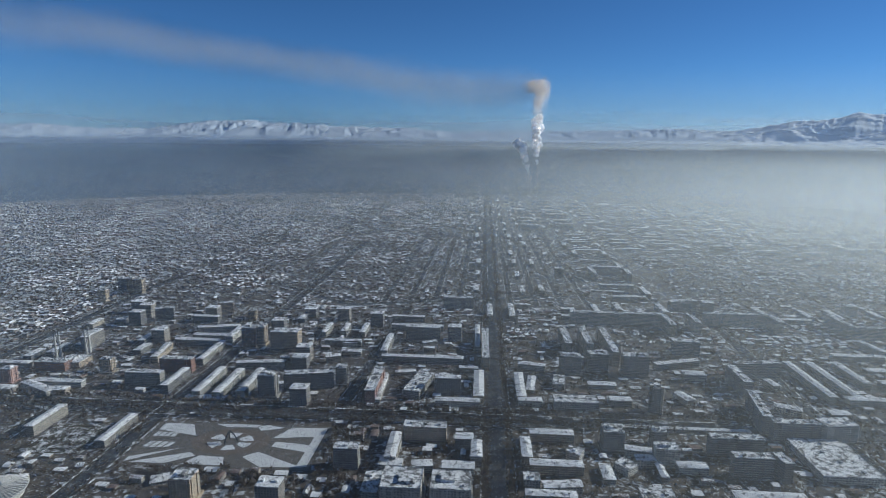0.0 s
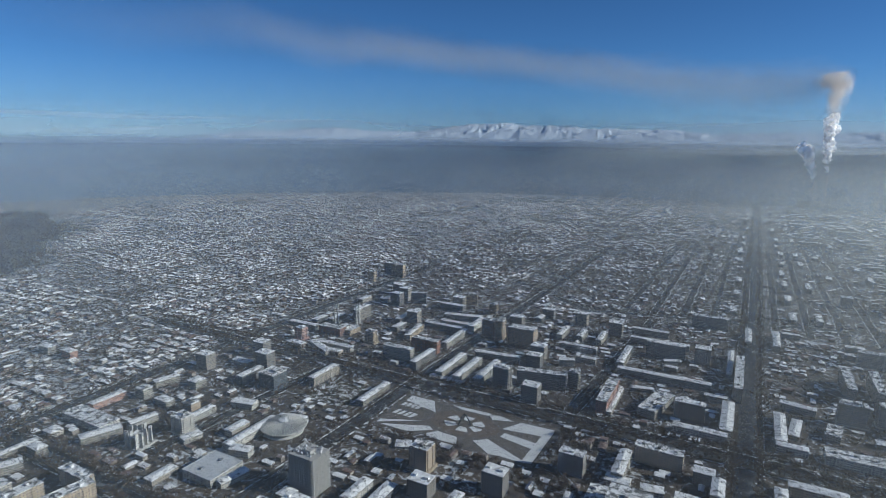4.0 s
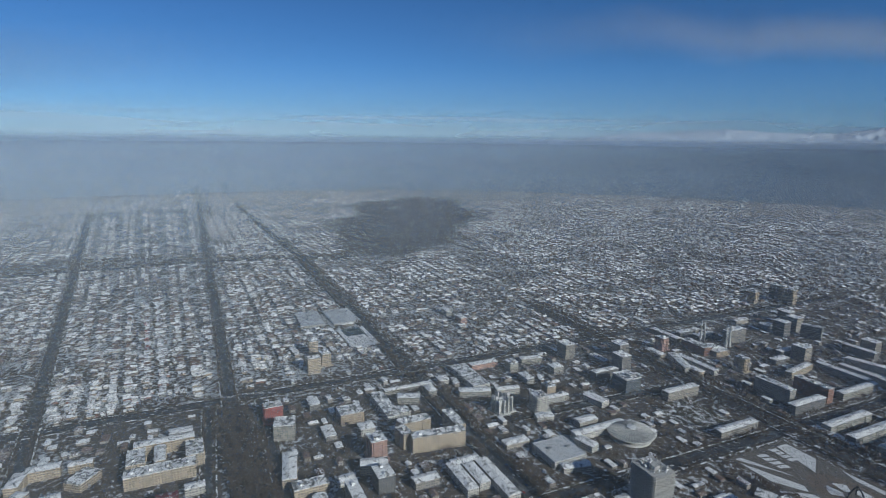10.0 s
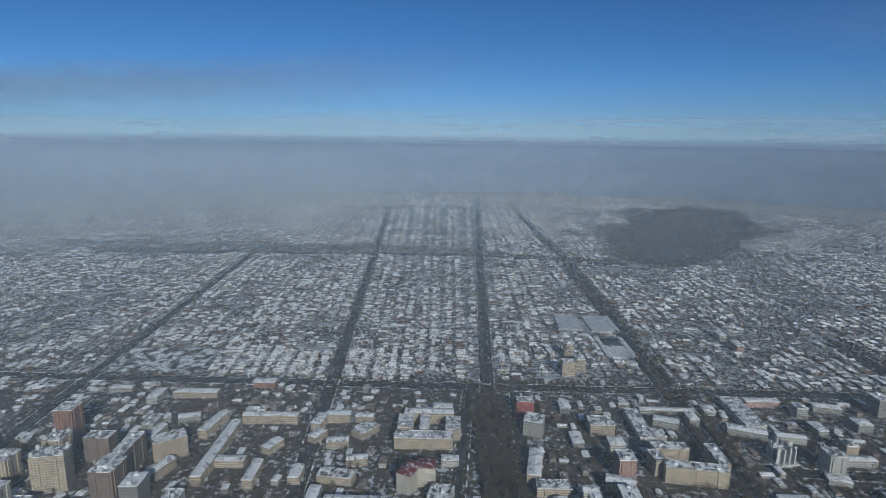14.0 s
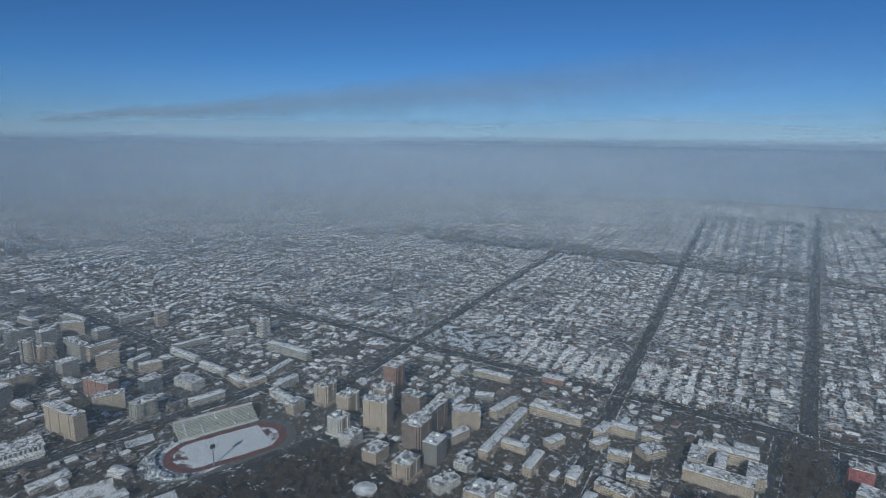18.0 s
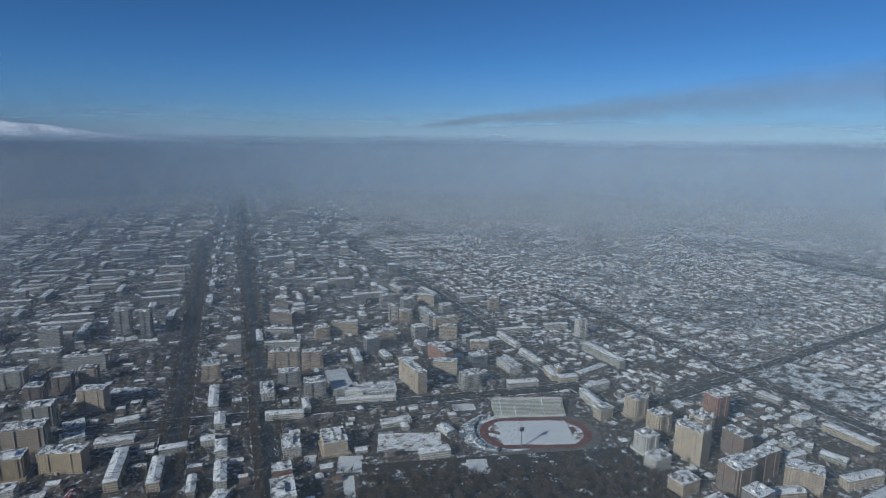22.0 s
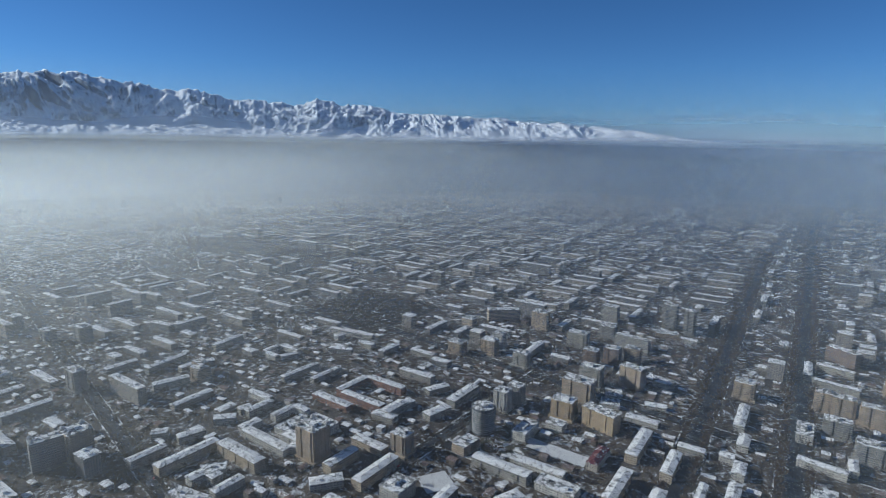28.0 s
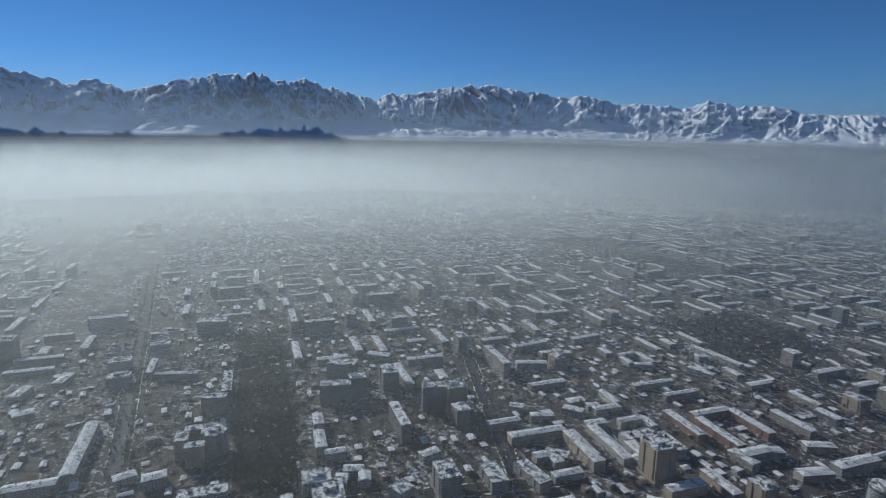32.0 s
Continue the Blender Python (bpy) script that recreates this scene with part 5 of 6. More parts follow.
for ix in range(-250, 170):
    for iy in range(-240, 292):
        sh = 8.0 * math.sin(ix // 17 * 2.3) + 6.0 * math.sin(iy // 5 * 1.7)
        x, y = ix * 15.6 + sh + frng.uniform(-5.5, 5.5), iy * 15.6 + frng.uniform(-4.5, 4.5) + 5.0 * math.sin(ix // 17 * 1.3)
        r = math.hypot(x, y)
        if r < 560 or r > 3250 + frng.random() * 1250:
            continue
        az = math.degrees(math.atan2(y, x)) % 360
        if 10 < az < 52 and y < 0.2 * x:
            continue
        if wooded(x, y, frng.uniform(-0.15, 0.2)):
            if frng.random() < 0.92:
                TREES.append((x, y, frng.uniform(1.1, 1.8)))
            continue
        if zone(x, y) != "low" or (x < -3000 and y > 1500) or (-3250 < x < -872 and -690 < y < 1630 and r < 3300):
            continue
        if iy % 5 == 0 or ix % 17 == 0:
            if ix % 17 and frng.random() < 0.16:
                low_house(x, y, frng.gauss(0, 0.2), 0.62)
            elif frng.random() < 0.45 and is_free(x, y):
                TREES.append((x, y, frng.uniform(0.5, 0.9)))
            continue
        green = noise.noise(Vector((x * 0.004, y * 0.004, 2.0))) + 0.5 * noise.noise(Vector((x * 0.014, y * 0.014, 5.0)))
        if frng.random() < (0.75 if green > (0.15 if az > 150 else -0.04) else 0.07):
            TREES.append((x, y, frng.uniform(0.6, 1.0)))
            continue
        low_house(x, y, frng.gauss(0, 0.14) + (0.0 if az < 180 else 0.06), 1.0 if r < 2600 else 1.15)
        if frng.random() < 0.12:
            TREES.append((x + 7, y + 7, frng.uniform(0.4, 0.7)))
for key, L in COUNTY.items():
    tagged(L.make("houses", [HOUSE_WALL, HOUSE_ROOF]), "quarter of low houses with snow-covered roofs", "houses", kind="stuff")

for x, y, rot, w, d, h, rise, hip in near_houses:
    ob = root("house", x, y, rot, "low single house with a snow-covered pitched roof", "house", "houses along the lanes")
    box_part("wall", ob, 0, 0, 0, round(w), round(d), h, PALE if frng.random() < 0.3 else STYLES[frng.choice(("brick", "cream", "white", "tan"))][0])
    L = Lump()
    (L.hip if hip and w > d else L.gable)(0, 0, h, round(w), round(d), rise)
    L.make("roof", [ROOF_PITCH], ob)
    box_part("chimney", ob, w * 0.2, 0.8, h + rise * 0.4, 0.7, 0.7, 1.6, STYLES["brick"][0])
    occupy(x, y, w, d, rot, 0)

# ---- the built-up quarters behind the ones that stand out ----
def quarter(x, y, rot, kind):
    """One block: slabs along its edges round a yard, or towers and low buildings."""
    c, s = math.cos(rot), math.sin(rot)
    def put(u, v2, ln, wd, st, turn, style, tall=False):
        px_, py_ = x + u * c - v2 * s, y + u * s + v2 * c
        if not is_free(px_, py_, ln if abs(turn) < 45 else wd, wd if abs(turn) < 45 else ln, rot):
            return
        deg = math.degrees(rot) + turn
        L = FAR.setdefault((int(px_ // 1200), int(py_ // 1200)), Lump())
        h = st * 2.9 + 0.8
        occupy(px_, py_, ln, wd, radians(deg))
        L.box(px_, py_, 0, ln, wd, h, radians(deg), 0)
        if st <= 5:
            (L.hip if frng.random() < 0.5 else L.gable)(px_, py_, h, ln, wd, 1.0 + wd * 0.06, radians(deg), 0.4, 1)
        else:
            L.box(px_, py_, h + 0.01, ln + 0.6, wd + 0.6, h + 0.7, radians(deg), 1)
            for e in (-0.3, 0.3):
                L.box(px_ + e * ln * math.cos(radians(deg)), py_ + e * ln * math.sin(radians(deg)), h + 0.6, 4, 4, h + 3.2, radians(deg), 1)
    pick = lambda *a: frng.choice(a)
    if kind == "slab":
        a = frng.uniform(46, 62)
        st = pick(3, 4, 4, 4, 4, 5, 9)
        sty = pick("pan", "pan", "cream", "white", "conc", "tan")
        for side in (-1, 1):
            if frng.random() < 0.85:
                put(frng.uniform(-4, 4), side * a, frng.uniform(60, 92), 13, st, 0, sty)
            if frng.random() < 0.7:
                put(side * a, frng.uniform(-6, 6), frng.uniform(45, 75), 13, st, 90, sty)
        if frng.random() < 0.6:
            put(frng.uniform(-15, 15), frng.uniform(-15, 15), frng.uniform(24, 40), 15, pick(2, 3), pick(0, 90), pick("white", "pan"))
        if frng.random() < 0.3:
            put(frng.uniform(-20, 20), frng.uniform(18, 30), 24, 20, pick(9, 9, 10, 12), 0, pick("tan", "conc", "cream"), True)
    else:
        for k in range(7):
            u, v2 = frng.uniform(-62, 62), frng.uniform(-62, 62)
            q = frng.random()
            if q < 0.3:
                put(u, v2, 26, 20, pick(7, 9, 9, 10), 0, pick("tan", "conc", "cream", "pan"), True)
            elif q < 0.7:
                put(u, v2, frng.uniform(40, 75), 13, pick(3, 4, 4, 5, 9), pick(0, 90), pick("pan", "cream", "white", "tan"))
            else:
                put(u, v2, frng.uniform(22, 40), 15, pick(2, 3, 3), pick(0, 90), pick("white", "pan", "brick"))
    for k in range(20):
        u, v2 = frng.uniform(-72, 72), frng.uniform(-72, 72)
        px_, py_ = x + u * c - v2 * s, y + u * s + v2 * c
        if is_free(px_, py_):
            TREES.append((px_, py_, frng.uniform(0.6, 1.1)))
    for k in range(34):
        u, v2 = frng.uniform(-78, 78), frng.uniform(-78, 78)
        px_, py_ = x + u * c - v2 * s, y + u * s + v2 * c
        if is_free(px_, py_, 9, 7) and math.hypot(px_, py_) < 2400:
            L = SMALL.setdefault((int(px_ // 700), int(py_ // 700)), Lump())
            w, d, h = frng.uniform(8, 16), frng.uniform(6, 10), frng.choice((2.6, 3, 3.4, 6))
            L.box(px_, py_, 0, w, d, h, rot, 0)
            L.gable(px_, py_, h, w, d, frng.uniform(0.6, 1.6), rot, 0.3, 1)
            occupy(px_, py_, w, d, rot, 0)


FAR, SMALL = {}, {}
for ix in range(-24, 25):
    for iy in range(-24, 25):
        x, y = ix * 160.0, iy * 160.0
        az = math.degrees(math.atan2(y, x)) % 360
        rot = radians(-7 if az > 245 or az < 30 else 3 if az > 195 else 0)
        x, y = x * math.cos(rot) - y * math.sin(rot) + 55, x * math.sin(rot) + y * math.cos(rot) + 20
        r = math.hypot(x, y)
        if 480 < r < 3600 and not (8 < az < 50 and y < 0.15 * x) and not wooded(x, y):
            z = zone(x, y)
            if z in ("mid", "slab"):
                quarter(x, y, rot, z)
# yards between the nearer blocks: small buildings and trees
for k in range(36000):
    a, r = frng.uniform(0, 2 * math.pi), math.sqrt(frng.uniform(480 ** 2, 1250 ** 2))
    x, y = r * math.cos(a), r * math.sin(a)
    if zone(x, y) == "low":
        continue
    if k % 8 == 0 and is_free(x, y, 10, 8):
        L = SMALL.setdefault((int(x // 700), int(y // 700)), Lump())
        w, d, h = frng.uniform(8, 18), frng.uniform(6, 10), frng.choice((2.6, 3, 3.4, 3.4, 6))
        g = frng.choice((0.0, math.pi / 2)) + (-0.12 if y < 0 else 0.0)
        L.box(x, y, 0, w, d, h, g, 0)
        L.gable(x, y, h, w, d, frng.uniform(0.8, 2.0), g, 0.3, 1)
        occupy(x, y, w, d, g, 0)
    elif is_free(x, y):
        TREES.append((x, y, frng.uniform(0.55, 1.0)))
FAR_WALL = Nodes("far_wall")
_g = FAR_WALL.add("NewGeometry")
_s = FAR_WALL.add("SeparateXYZ", _g.outputs["Position"])
_u = FAR_WALL.math("ADD", FAR_WALL.math("MULTIPLY", _s.outputs[0], 0.7), FAR_WALL.math("MULTIPLY", _s.outputs[1], 0.71))
_w = FAR_WALL.math("MULTIPLY", FAR_WALL.math("LESS_THAN", FAR_WALL.math("FRACT", FAR_WALL.math("DIVIDE", _s.outputs[2], 3.0)), 0.5),
                   FAR_WALL.math("LESS_THAN", FAR_WALL.math("FRACT", FAR_WALL.math("DIVIDE", _u, 2.3)), 0.5))
_c = FAR_WALL.mix(_g.outputs["Random Per Island"], (0.14, 0.135, 0.135), (0.34, 0.30, 0.25))
FAR_WALL.set("Base Color", FAR_WALL.mix(_w, _c, (0.06, 0.065, 0.075))).set("Roughness", 0.8)
FAR_WALL = FAR_WALL.mat
for L in FAR.values():
    tagged(L.make("far_blocks", [FAR_WALL, ROOF_PITCH]), "distant snowy apartment blocks in the haze", "buildings", kind="stuff")
for L in SMALL.values():
    tagged(L.make("sheds", [HOUSE_WALL, HOUSE_ROOF]), "small yard buildings and garages with snowy roofs", "sheds", kind="stuff")

# ---- bare trees ----
BARK = plain("bare_bark", (0.06, 0.05, 0.042), 0.95, 0.3, 0.5)
TWIG = island_material("bare_twigs", (0.055, 0.041, 0.031), (0.13, 0.095, 0.068), 0.95)


def crown_shape(rng_, height, spread, tufts, size):
    """A loose bare crown: limbs that fork outwards and many small sprays of twigs, with gaps."""
    v, f = [], []
    def limb(p, q, w0, w1):
        o = len(v)
        d = (q - p).normalized()
        e = d.orthogonal().normalized()
        g = d.cross(e)
        for c, w in ((p, w0), (q, w1)):
            for k in range(3):
                a = 2.094 * k
                v.append(tuple(c + (e * math.cos(a) + g * math.sin(a)) * w))
        for k in range(3):
            f.append((o + k, o + (k + 1) % 3, o + 3 + (k + 1) % 3, o + 3 + k))
    base = Vector((0, 0, height * 0.28))
    tips = []
    for i in range(6):
        a = i * 1.047 + rng_.uniform(-.4, .4)
        q = Vector((math.cos(a) * spread * 0.6, math.sin(a) * spread * 0.6, height * rng_.uniform(0.55, 0.85)))
        limb(base, q, 0.22, 0.08)
        tips.append(q)
    tips.append(Vector((0, 0, height * 0.9)))
    limb(base, tips[-1], 0.25, 0.07)
    for i in range(tufts):
        t = rng_.choice(tips)
        c = base.lerp(t, rng_.uniform(0.45, 1.15)) + Vector((rng_.gauss(0, spread * .24), rng_.gauss(0, spread * .24), rng_.gauss(0, height * .09)))
        up = Vector((c.x, c.y, height * 0.25)).normalized()
        side = up.cross(Vector((rng_.gauss(0, 1), rng_.gauss(0, 1), rng_.gauss(0, 1)))).normalized()
        o = len(v)
        l, w = size * rng_.uniform(.7, 1.4), size * rng_.uniform(.16, .34)
        v.extend([tuple(c - side * w * .3), tuple(c + side * w * .3), tuple(c + up * l + side * w), tuple(c + up * l - side * w)])
        f.append((o, o + 1, o + 2, o + 3))
    return v, f


trng = random.Random(21)
KINDS = []
for k in range(5):
    hgt, spr = trng.uniform(9, 13), trng.uniform(3.2, 4.6)
    KINDS.append((hgt, crown_shape(trng, hgt, spr, 120, 1.05)))
SPARSE = [crown_shape(trng, 10, 4.0, 30, 1.9) for k in range(6)]

# rows along the streets, the parks and the boulevards
for x0, y0, x1, y1, w, rows in STREETS:
    n = math.hypot(x1 - x0, y1 - y0)
    ux, uy = (x1 - x0) / n, (y1 - y0) / n
    step = 7.5 if rows > 1 else 12.0
    for i in range(int(n // step)):
        for s in (-1, 1):
            for k in range(rows):
                off = s * (w / 2 + 2.5 + 4.6 * k)
                t = (i + 0.5) * step + trng.uniform(-2, 2)
                if w < 7 and trng.random() < 0.65:
                    continue
                x, y = x0 + ux * t - uy * off, y0 + uy * t + ux * off
                if 480 < math.hypot(x, y) < 3300 and trng.random() < 0.85:
                    TREES.append((x, y, trng.uniform(0.75, 1.15) * (1.25 if rows > 1 else 1.0)))


def grove(cx_, cy_, w, d, turn, count, lo=0.8, hi=1.25):
    c, s = math.cos(radians(turn)), math.sin(radians(turn))
    for i in range(count):
        u, v2 = trng.uniform(-w / 2, w / 2), trng.uniform(-d / 2, d / 2)
        TREES.append((cx_ + u * c - v2 * s, cy_ + u * s + v2 * c, trng.uniform(lo, hi)))


grove(-700, 54, 270, 50, 2.5, 420)
grove(860, -120, 540, 84, -8.5, 1150)
grove(-330, -455, 350, 150, -18, 900)
grove(-540, 662, 80, 70, 0, 150, 0.45, 0.7)
grove(720, -1050, 220, 220, -10, 500)
grove(236, -640, 56, 84, -7, 60)
grove(-260, 590, 240, 40, 0, 170)
grove(-165, 690, 50, 90, 0, 90)
grove(-470, 680, 40, 80, 0, 40)
grove(-640, 460, 120, 60, 0, 70, 0.6, 0.9)
grove(-700, -330, 200, 120, 4, 150, 0.6, 1.0)

TREES = [q for q in TREES if (math.hypot(q[0], q[1]) < 2300 or wooded(q[0], q[1]) or trng.random() < 0.55) and (int(q[0] // CELL), int(q[1] // CELL)) not in BUILT]
TREES.sort(key=lambda q: math.hypot(q[0], q[1]))
singles = []
for hgt, (v, f) in KINDS:
    me_c = bpy.data.meshes.new("crown")
    me_c.from_pydata(v, [], f)
    me_c.materials.append(TWIG)
    tv, tf = [], []
    for r, z in ((0.34, 0), (0.24, hgt * 0.15), (0.2, hgt * 0.3)):
        for i in range(6):
            tv.append((r * math.cos(i * 1.047), r * math.sin(i * 1.047), z))
    for k in range(2):
        for i in range(6):
            tf.append((k * 6 + i, k * 6 + (i + 1) % 6, k * 6 + 6 + (i + 1) % 6, k * 6 + 6 + i))
    me_t = bpy.data.meshes.new("trunk")
    me_t.from_pydata(tv, [], tf)
    me_t.materials.append(BARK)
    singles.append((me_t, me_c))
TINY = [crown_shape(trng, 10, 4.0, 9, 3.4) for k in range(6)]
for k, (v, f) in enumerate(TINY):
    TINY[k] = (v[42:], [tuple(q - 42 for q in p) for p in f[21:]])
SHAPES = {name: [(np.array(v), np.array(f)) for v, f in kinds]
          for name, kinds in (("near", [q[1] for q in KINDS]), ("mid", SPARSE), ("far", TINY))}
WOODS = {}
for i, (x, y, sc) in enumerate(TREES):
    a = trng.uniform(0, 6.28)
    if i < 290:
        me_t, me_c = singles[i % len(singles)]
        ob = new("tree")
        ob.location, ob.rotation_euler, ob.scale = (x, y, 0), (0, 0, a), (sc, sc, sc)
        tagged(ob, "bare winter tree with brown twigs", "tree", "bare trees of the park and streets")
        for nm, me in (("trunk", me_t), ("crown", me_c)):
            o = new(nm, me)
            o.parent = ob
        continue
    r = math.hypot(x, y)
    kinds = SHAPES["near" if r < 600 else "mid" if r < 820 else "far"]
    V, f = kinds[i % len(kinds)]
    c, s = math.cos(a) * sc, math.sin(a) * sc
    W = np.empty_like(V)
    W[:, 0], W[:, 1], W[:, 2] = x + V[:, 0] * c - V[:, 1] * s, y + V[:, 0] * s + V[:, 1] * c, V[:, 2] * sc
    WOODS.setdefault((int(x // 1200), int(y // 1200)), []).append((W, f))
for parts in WOODS.values():
    vs, fs, o = [], [], 0
    for W, f in parts:
        vs.append(W)
        fs.append(f + o)
        o += len(W)
    vs, fs = np.concatenate(vs), np.concatenate(fs)
    me = bpy.data.meshes.new("trees")
    me.vertices.add(len(vs))
    me.vertices.foreach_set("co", vs.ravel())
    me.loops.add(fs.size)
    me.loops.foreach_set("vertex_index", fs.ravel().astype(np.int32))
    me.polygons.add(len(fs))
    me.polygons.foreach_set("loop_start", np.arange(0, fs.size, 4, dtype=np.int32))
    me.update(calc_edges=True)
    me.materials.append(TWIG)
    tagged(new("trees", me), "rows and groves of bare brown winter trees", "trees", kind="stuff")

# ---- the ranges beyond the plain ----

def ridge(skyline, foot, name, label, seed, rock, r0=4135.0, r1=4930.0, steps=64, per=12):
    """A snowy range under a skyline of (azimuth, elevation) in degrees as it stands over the middle of the place, down to its foot:
    pale foothills in front, then spurs that climb to the crest with gullies between them."""
    azs, els = [p[0] for p in skyline], [p[1] for p in skyline]
    fas, fes = [p[0] for p in foot], [p[1] for p in foot]
    n = int((azs[-1] - azs[0]) * per)
    v, f = [], []
    for i in range(n + 1):
        az = azs[0] + (azs[-1] - azs[0]) * i / n
        low = r0 * math.tan(radians(float(np.interp(az, fas, fes))))
        crest = noise.noise(Vector((az * 0.9, seed, 0))) * 0.16 + noise.noise(Vector((az * 2.3, seed, 3))) * 0.10 + noise.noise(Vector((az * 5.0, seed, 5))) * 0.05
        top = r1 * math.tan(radians(float(np.interp(az, azs, els)))) * (1 + crest * 0.45)
        span = max(6.0, top - low)
        ca, sa = math.cos(radians(az)), math.sin(radians(az))
        for k in range(steps + 2):
            s = min(1.0, k / steps)
            q = Vector((az * 0.22 + 0.7 * s * math.sin(az * 0.13 + seed), s * 1.5, seed))
            q += noise.noise_vector(q * 1.1) * 0.42
            fold = [1 - 2 * abs(noise.noise(q * e + Vector((7 * e, 3, e)))) for e in (1.1, 2.3, 4.7, 9.4, 18.0)]
            form = 0.30 * fold[0] + 0.27 * fold[1] + 0.21 * fold[2] + 0.14 * fold[3] + 0.08 * fold[4] - 0.42
            if s < 0.4:
                lift, rough = 0.20 * (s / 0.4) ** 0.8, 0.16 * min(1.0, s * 6)
            else:
                lift, rough = 0.20 + 0.80 * ((s - 0.4) / 0.6) ** 0.9, 0.16 + 0.85 * (s - 0.4) * (1.02 - s) / 0.36
            z = 400 + low + span * (lift + form * rough)
            z = max(z, 396 + low)
            if k == 0:
                z = 400 + low - 60
            if k > steps:
                z = max(z - 80, 330)
            r = r0 + (r1 - r0) * s + (20 if k > steps else 0)
            v.append((r * ca, r * sa, z))
    m = steps + 2
    for i in range(n):
        for k in range(m - 1):
            f.append((i * m + k, (i + 1) * m + k, (i + 1) * m + k + 1, i * m + k + 1))
    ob = mesh_object(name, v, f, rock)
    for p in ob.data.polygons:
        p.use_smooth = True
    return tagged(ob, label, "mountains", kind="structure")


def range_material(name, rock, snow, lo, hi):
    """Snow on the gentler slopes, bare rock on the steep ones."""
    m = Nodes(name)
    g = m.add("NewGeometry")
    p = g.outputs["Position"]
    n, big = m.noise(p, 0.06, 6.0, 0.65), m.noise(p, 0.007, 3.0, 0.5)
    nz = m.add("SeparateXYZ", g.outputs["Normal"]).outputs[2]
    held = m.math("ADD", nz, m.math("ADD", m.math("MULTIPLY", m.math("SUBTRACT", n, 0.5), 0.55), m.math("MULTIPLY", m.math("SUBTRACT", big, 0.5), 0.5)))
    f = m.step(held, lo, hi)
    m.set("Base Color", m.mix(f, rock, snow)).set("Roughness", 0.85)
    return m.mat


ROCK = range_material("snowy_rock", (0.12, 0.15, 0.20), (0.76, 0.79, 0.84), 0.50, 0.76)
# low range: distance haze mixed into both colours, paler, bluer and flatter
LOW_ROCK = range_material("hazed_snow_hills", (0.34, 0.39, 0.46), (0.52, 0.57, 0.64), 0.45, 0.80)
ridge([(-96, -1.1), (-90, -.6), (-86, -.3), (-82, .3), (-79, .6), (-75, 1.05), (-69, 1.38), (-63, 1.72), (-59.5, 1.75), (-56, 2.4), (-52, 2.85), (-48, 2.7), (-43, 2.85),
       (-40, 3.45), (-36.5, 3.5), (-33, 4.1), (-29, 4.25), (-26, 4.15), (-24, 3.55), (-21.5, 3.6), (-19.5, 3.05), (-17, 3.75), (-14.5, 4.4), (-10, 4.6), (-8.8, 5.25), (-7, 4.95),
       (-3.5, 4.55), (-1, 3.9), (2, 3.3), (4, 4.1), (8, 3.95), (12, 4.3), (20, 3.6), (30, 3.2), (40, 3.0), (46, 2.7), (52, 2.3), (56.7, 1.9), (58.1, 2.05), (60.3, 1.65),
       (63, 1.45), (65, 1.05), (67.2, .6)],
      [(-96, -1.6), (-74, -.8), (-56, -.75), (-40, -.5), (-19, -.5), (-7, -.3), (20, -.2), (50, -.6), (67.2, -.6)],
      "mountain_range", "high snowy mountain range beyond the smog", 1.7, ROCK)
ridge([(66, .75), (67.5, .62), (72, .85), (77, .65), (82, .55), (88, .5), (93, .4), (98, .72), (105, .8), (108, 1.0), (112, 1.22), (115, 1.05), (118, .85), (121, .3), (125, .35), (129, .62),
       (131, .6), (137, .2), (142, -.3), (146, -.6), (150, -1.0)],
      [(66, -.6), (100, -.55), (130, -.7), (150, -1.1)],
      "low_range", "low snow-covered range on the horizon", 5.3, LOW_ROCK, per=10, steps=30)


# ---- power station, its steam and its long brown plume ----
plant = root("power_station", 360, 4015, 0, "distant power station with three tall chimneys", "power station")
for x, h, r in ((-31, 142, 6), (-14, 136, 6), (32, 214, 7)):
    o = spun("chimney", [(r, 0), (r * 0.7, h * 0.6), (r * 0.6, h)], CONCRETE, plant, 14)
    o.location = (x, 0, 0)
for x, y, w, d, h in ((-20, 40, 150, 50, 42), (40, 90, 90, 60, 30), (-90, -20, 50, 60, 26)):
    box_part("boiler_house", plant, x, y, 0, w, d, h, STYLES["conc"][0])


def vapour_material(name, colour, onward, alpha, grain):
    m = Nodes(name)
    t = m.tree
    t.nodes.remove(m.bsdf)
    p = m.position()
    n = m.noise(p, grain, 4.0, 0.6)
    dens = m.math("MULTIPLY", m.step(n, 0.3, 0.62), alpha)
    df = m.add("AddShader", m.add("BsdfDiffuse", (*colour, 1.0)).outputs[0], m.add("BsdfTranslucent", (*onward, 1.0)).outputs[0])
    mx = m.add("MixShader", dens, m.add("BsdfTransparent").outputs[0], df.outputs[0])
    t.links.new(mx.outputs[0], m.out.inputs[0])
    return m.mat


vr = random.Random(8)


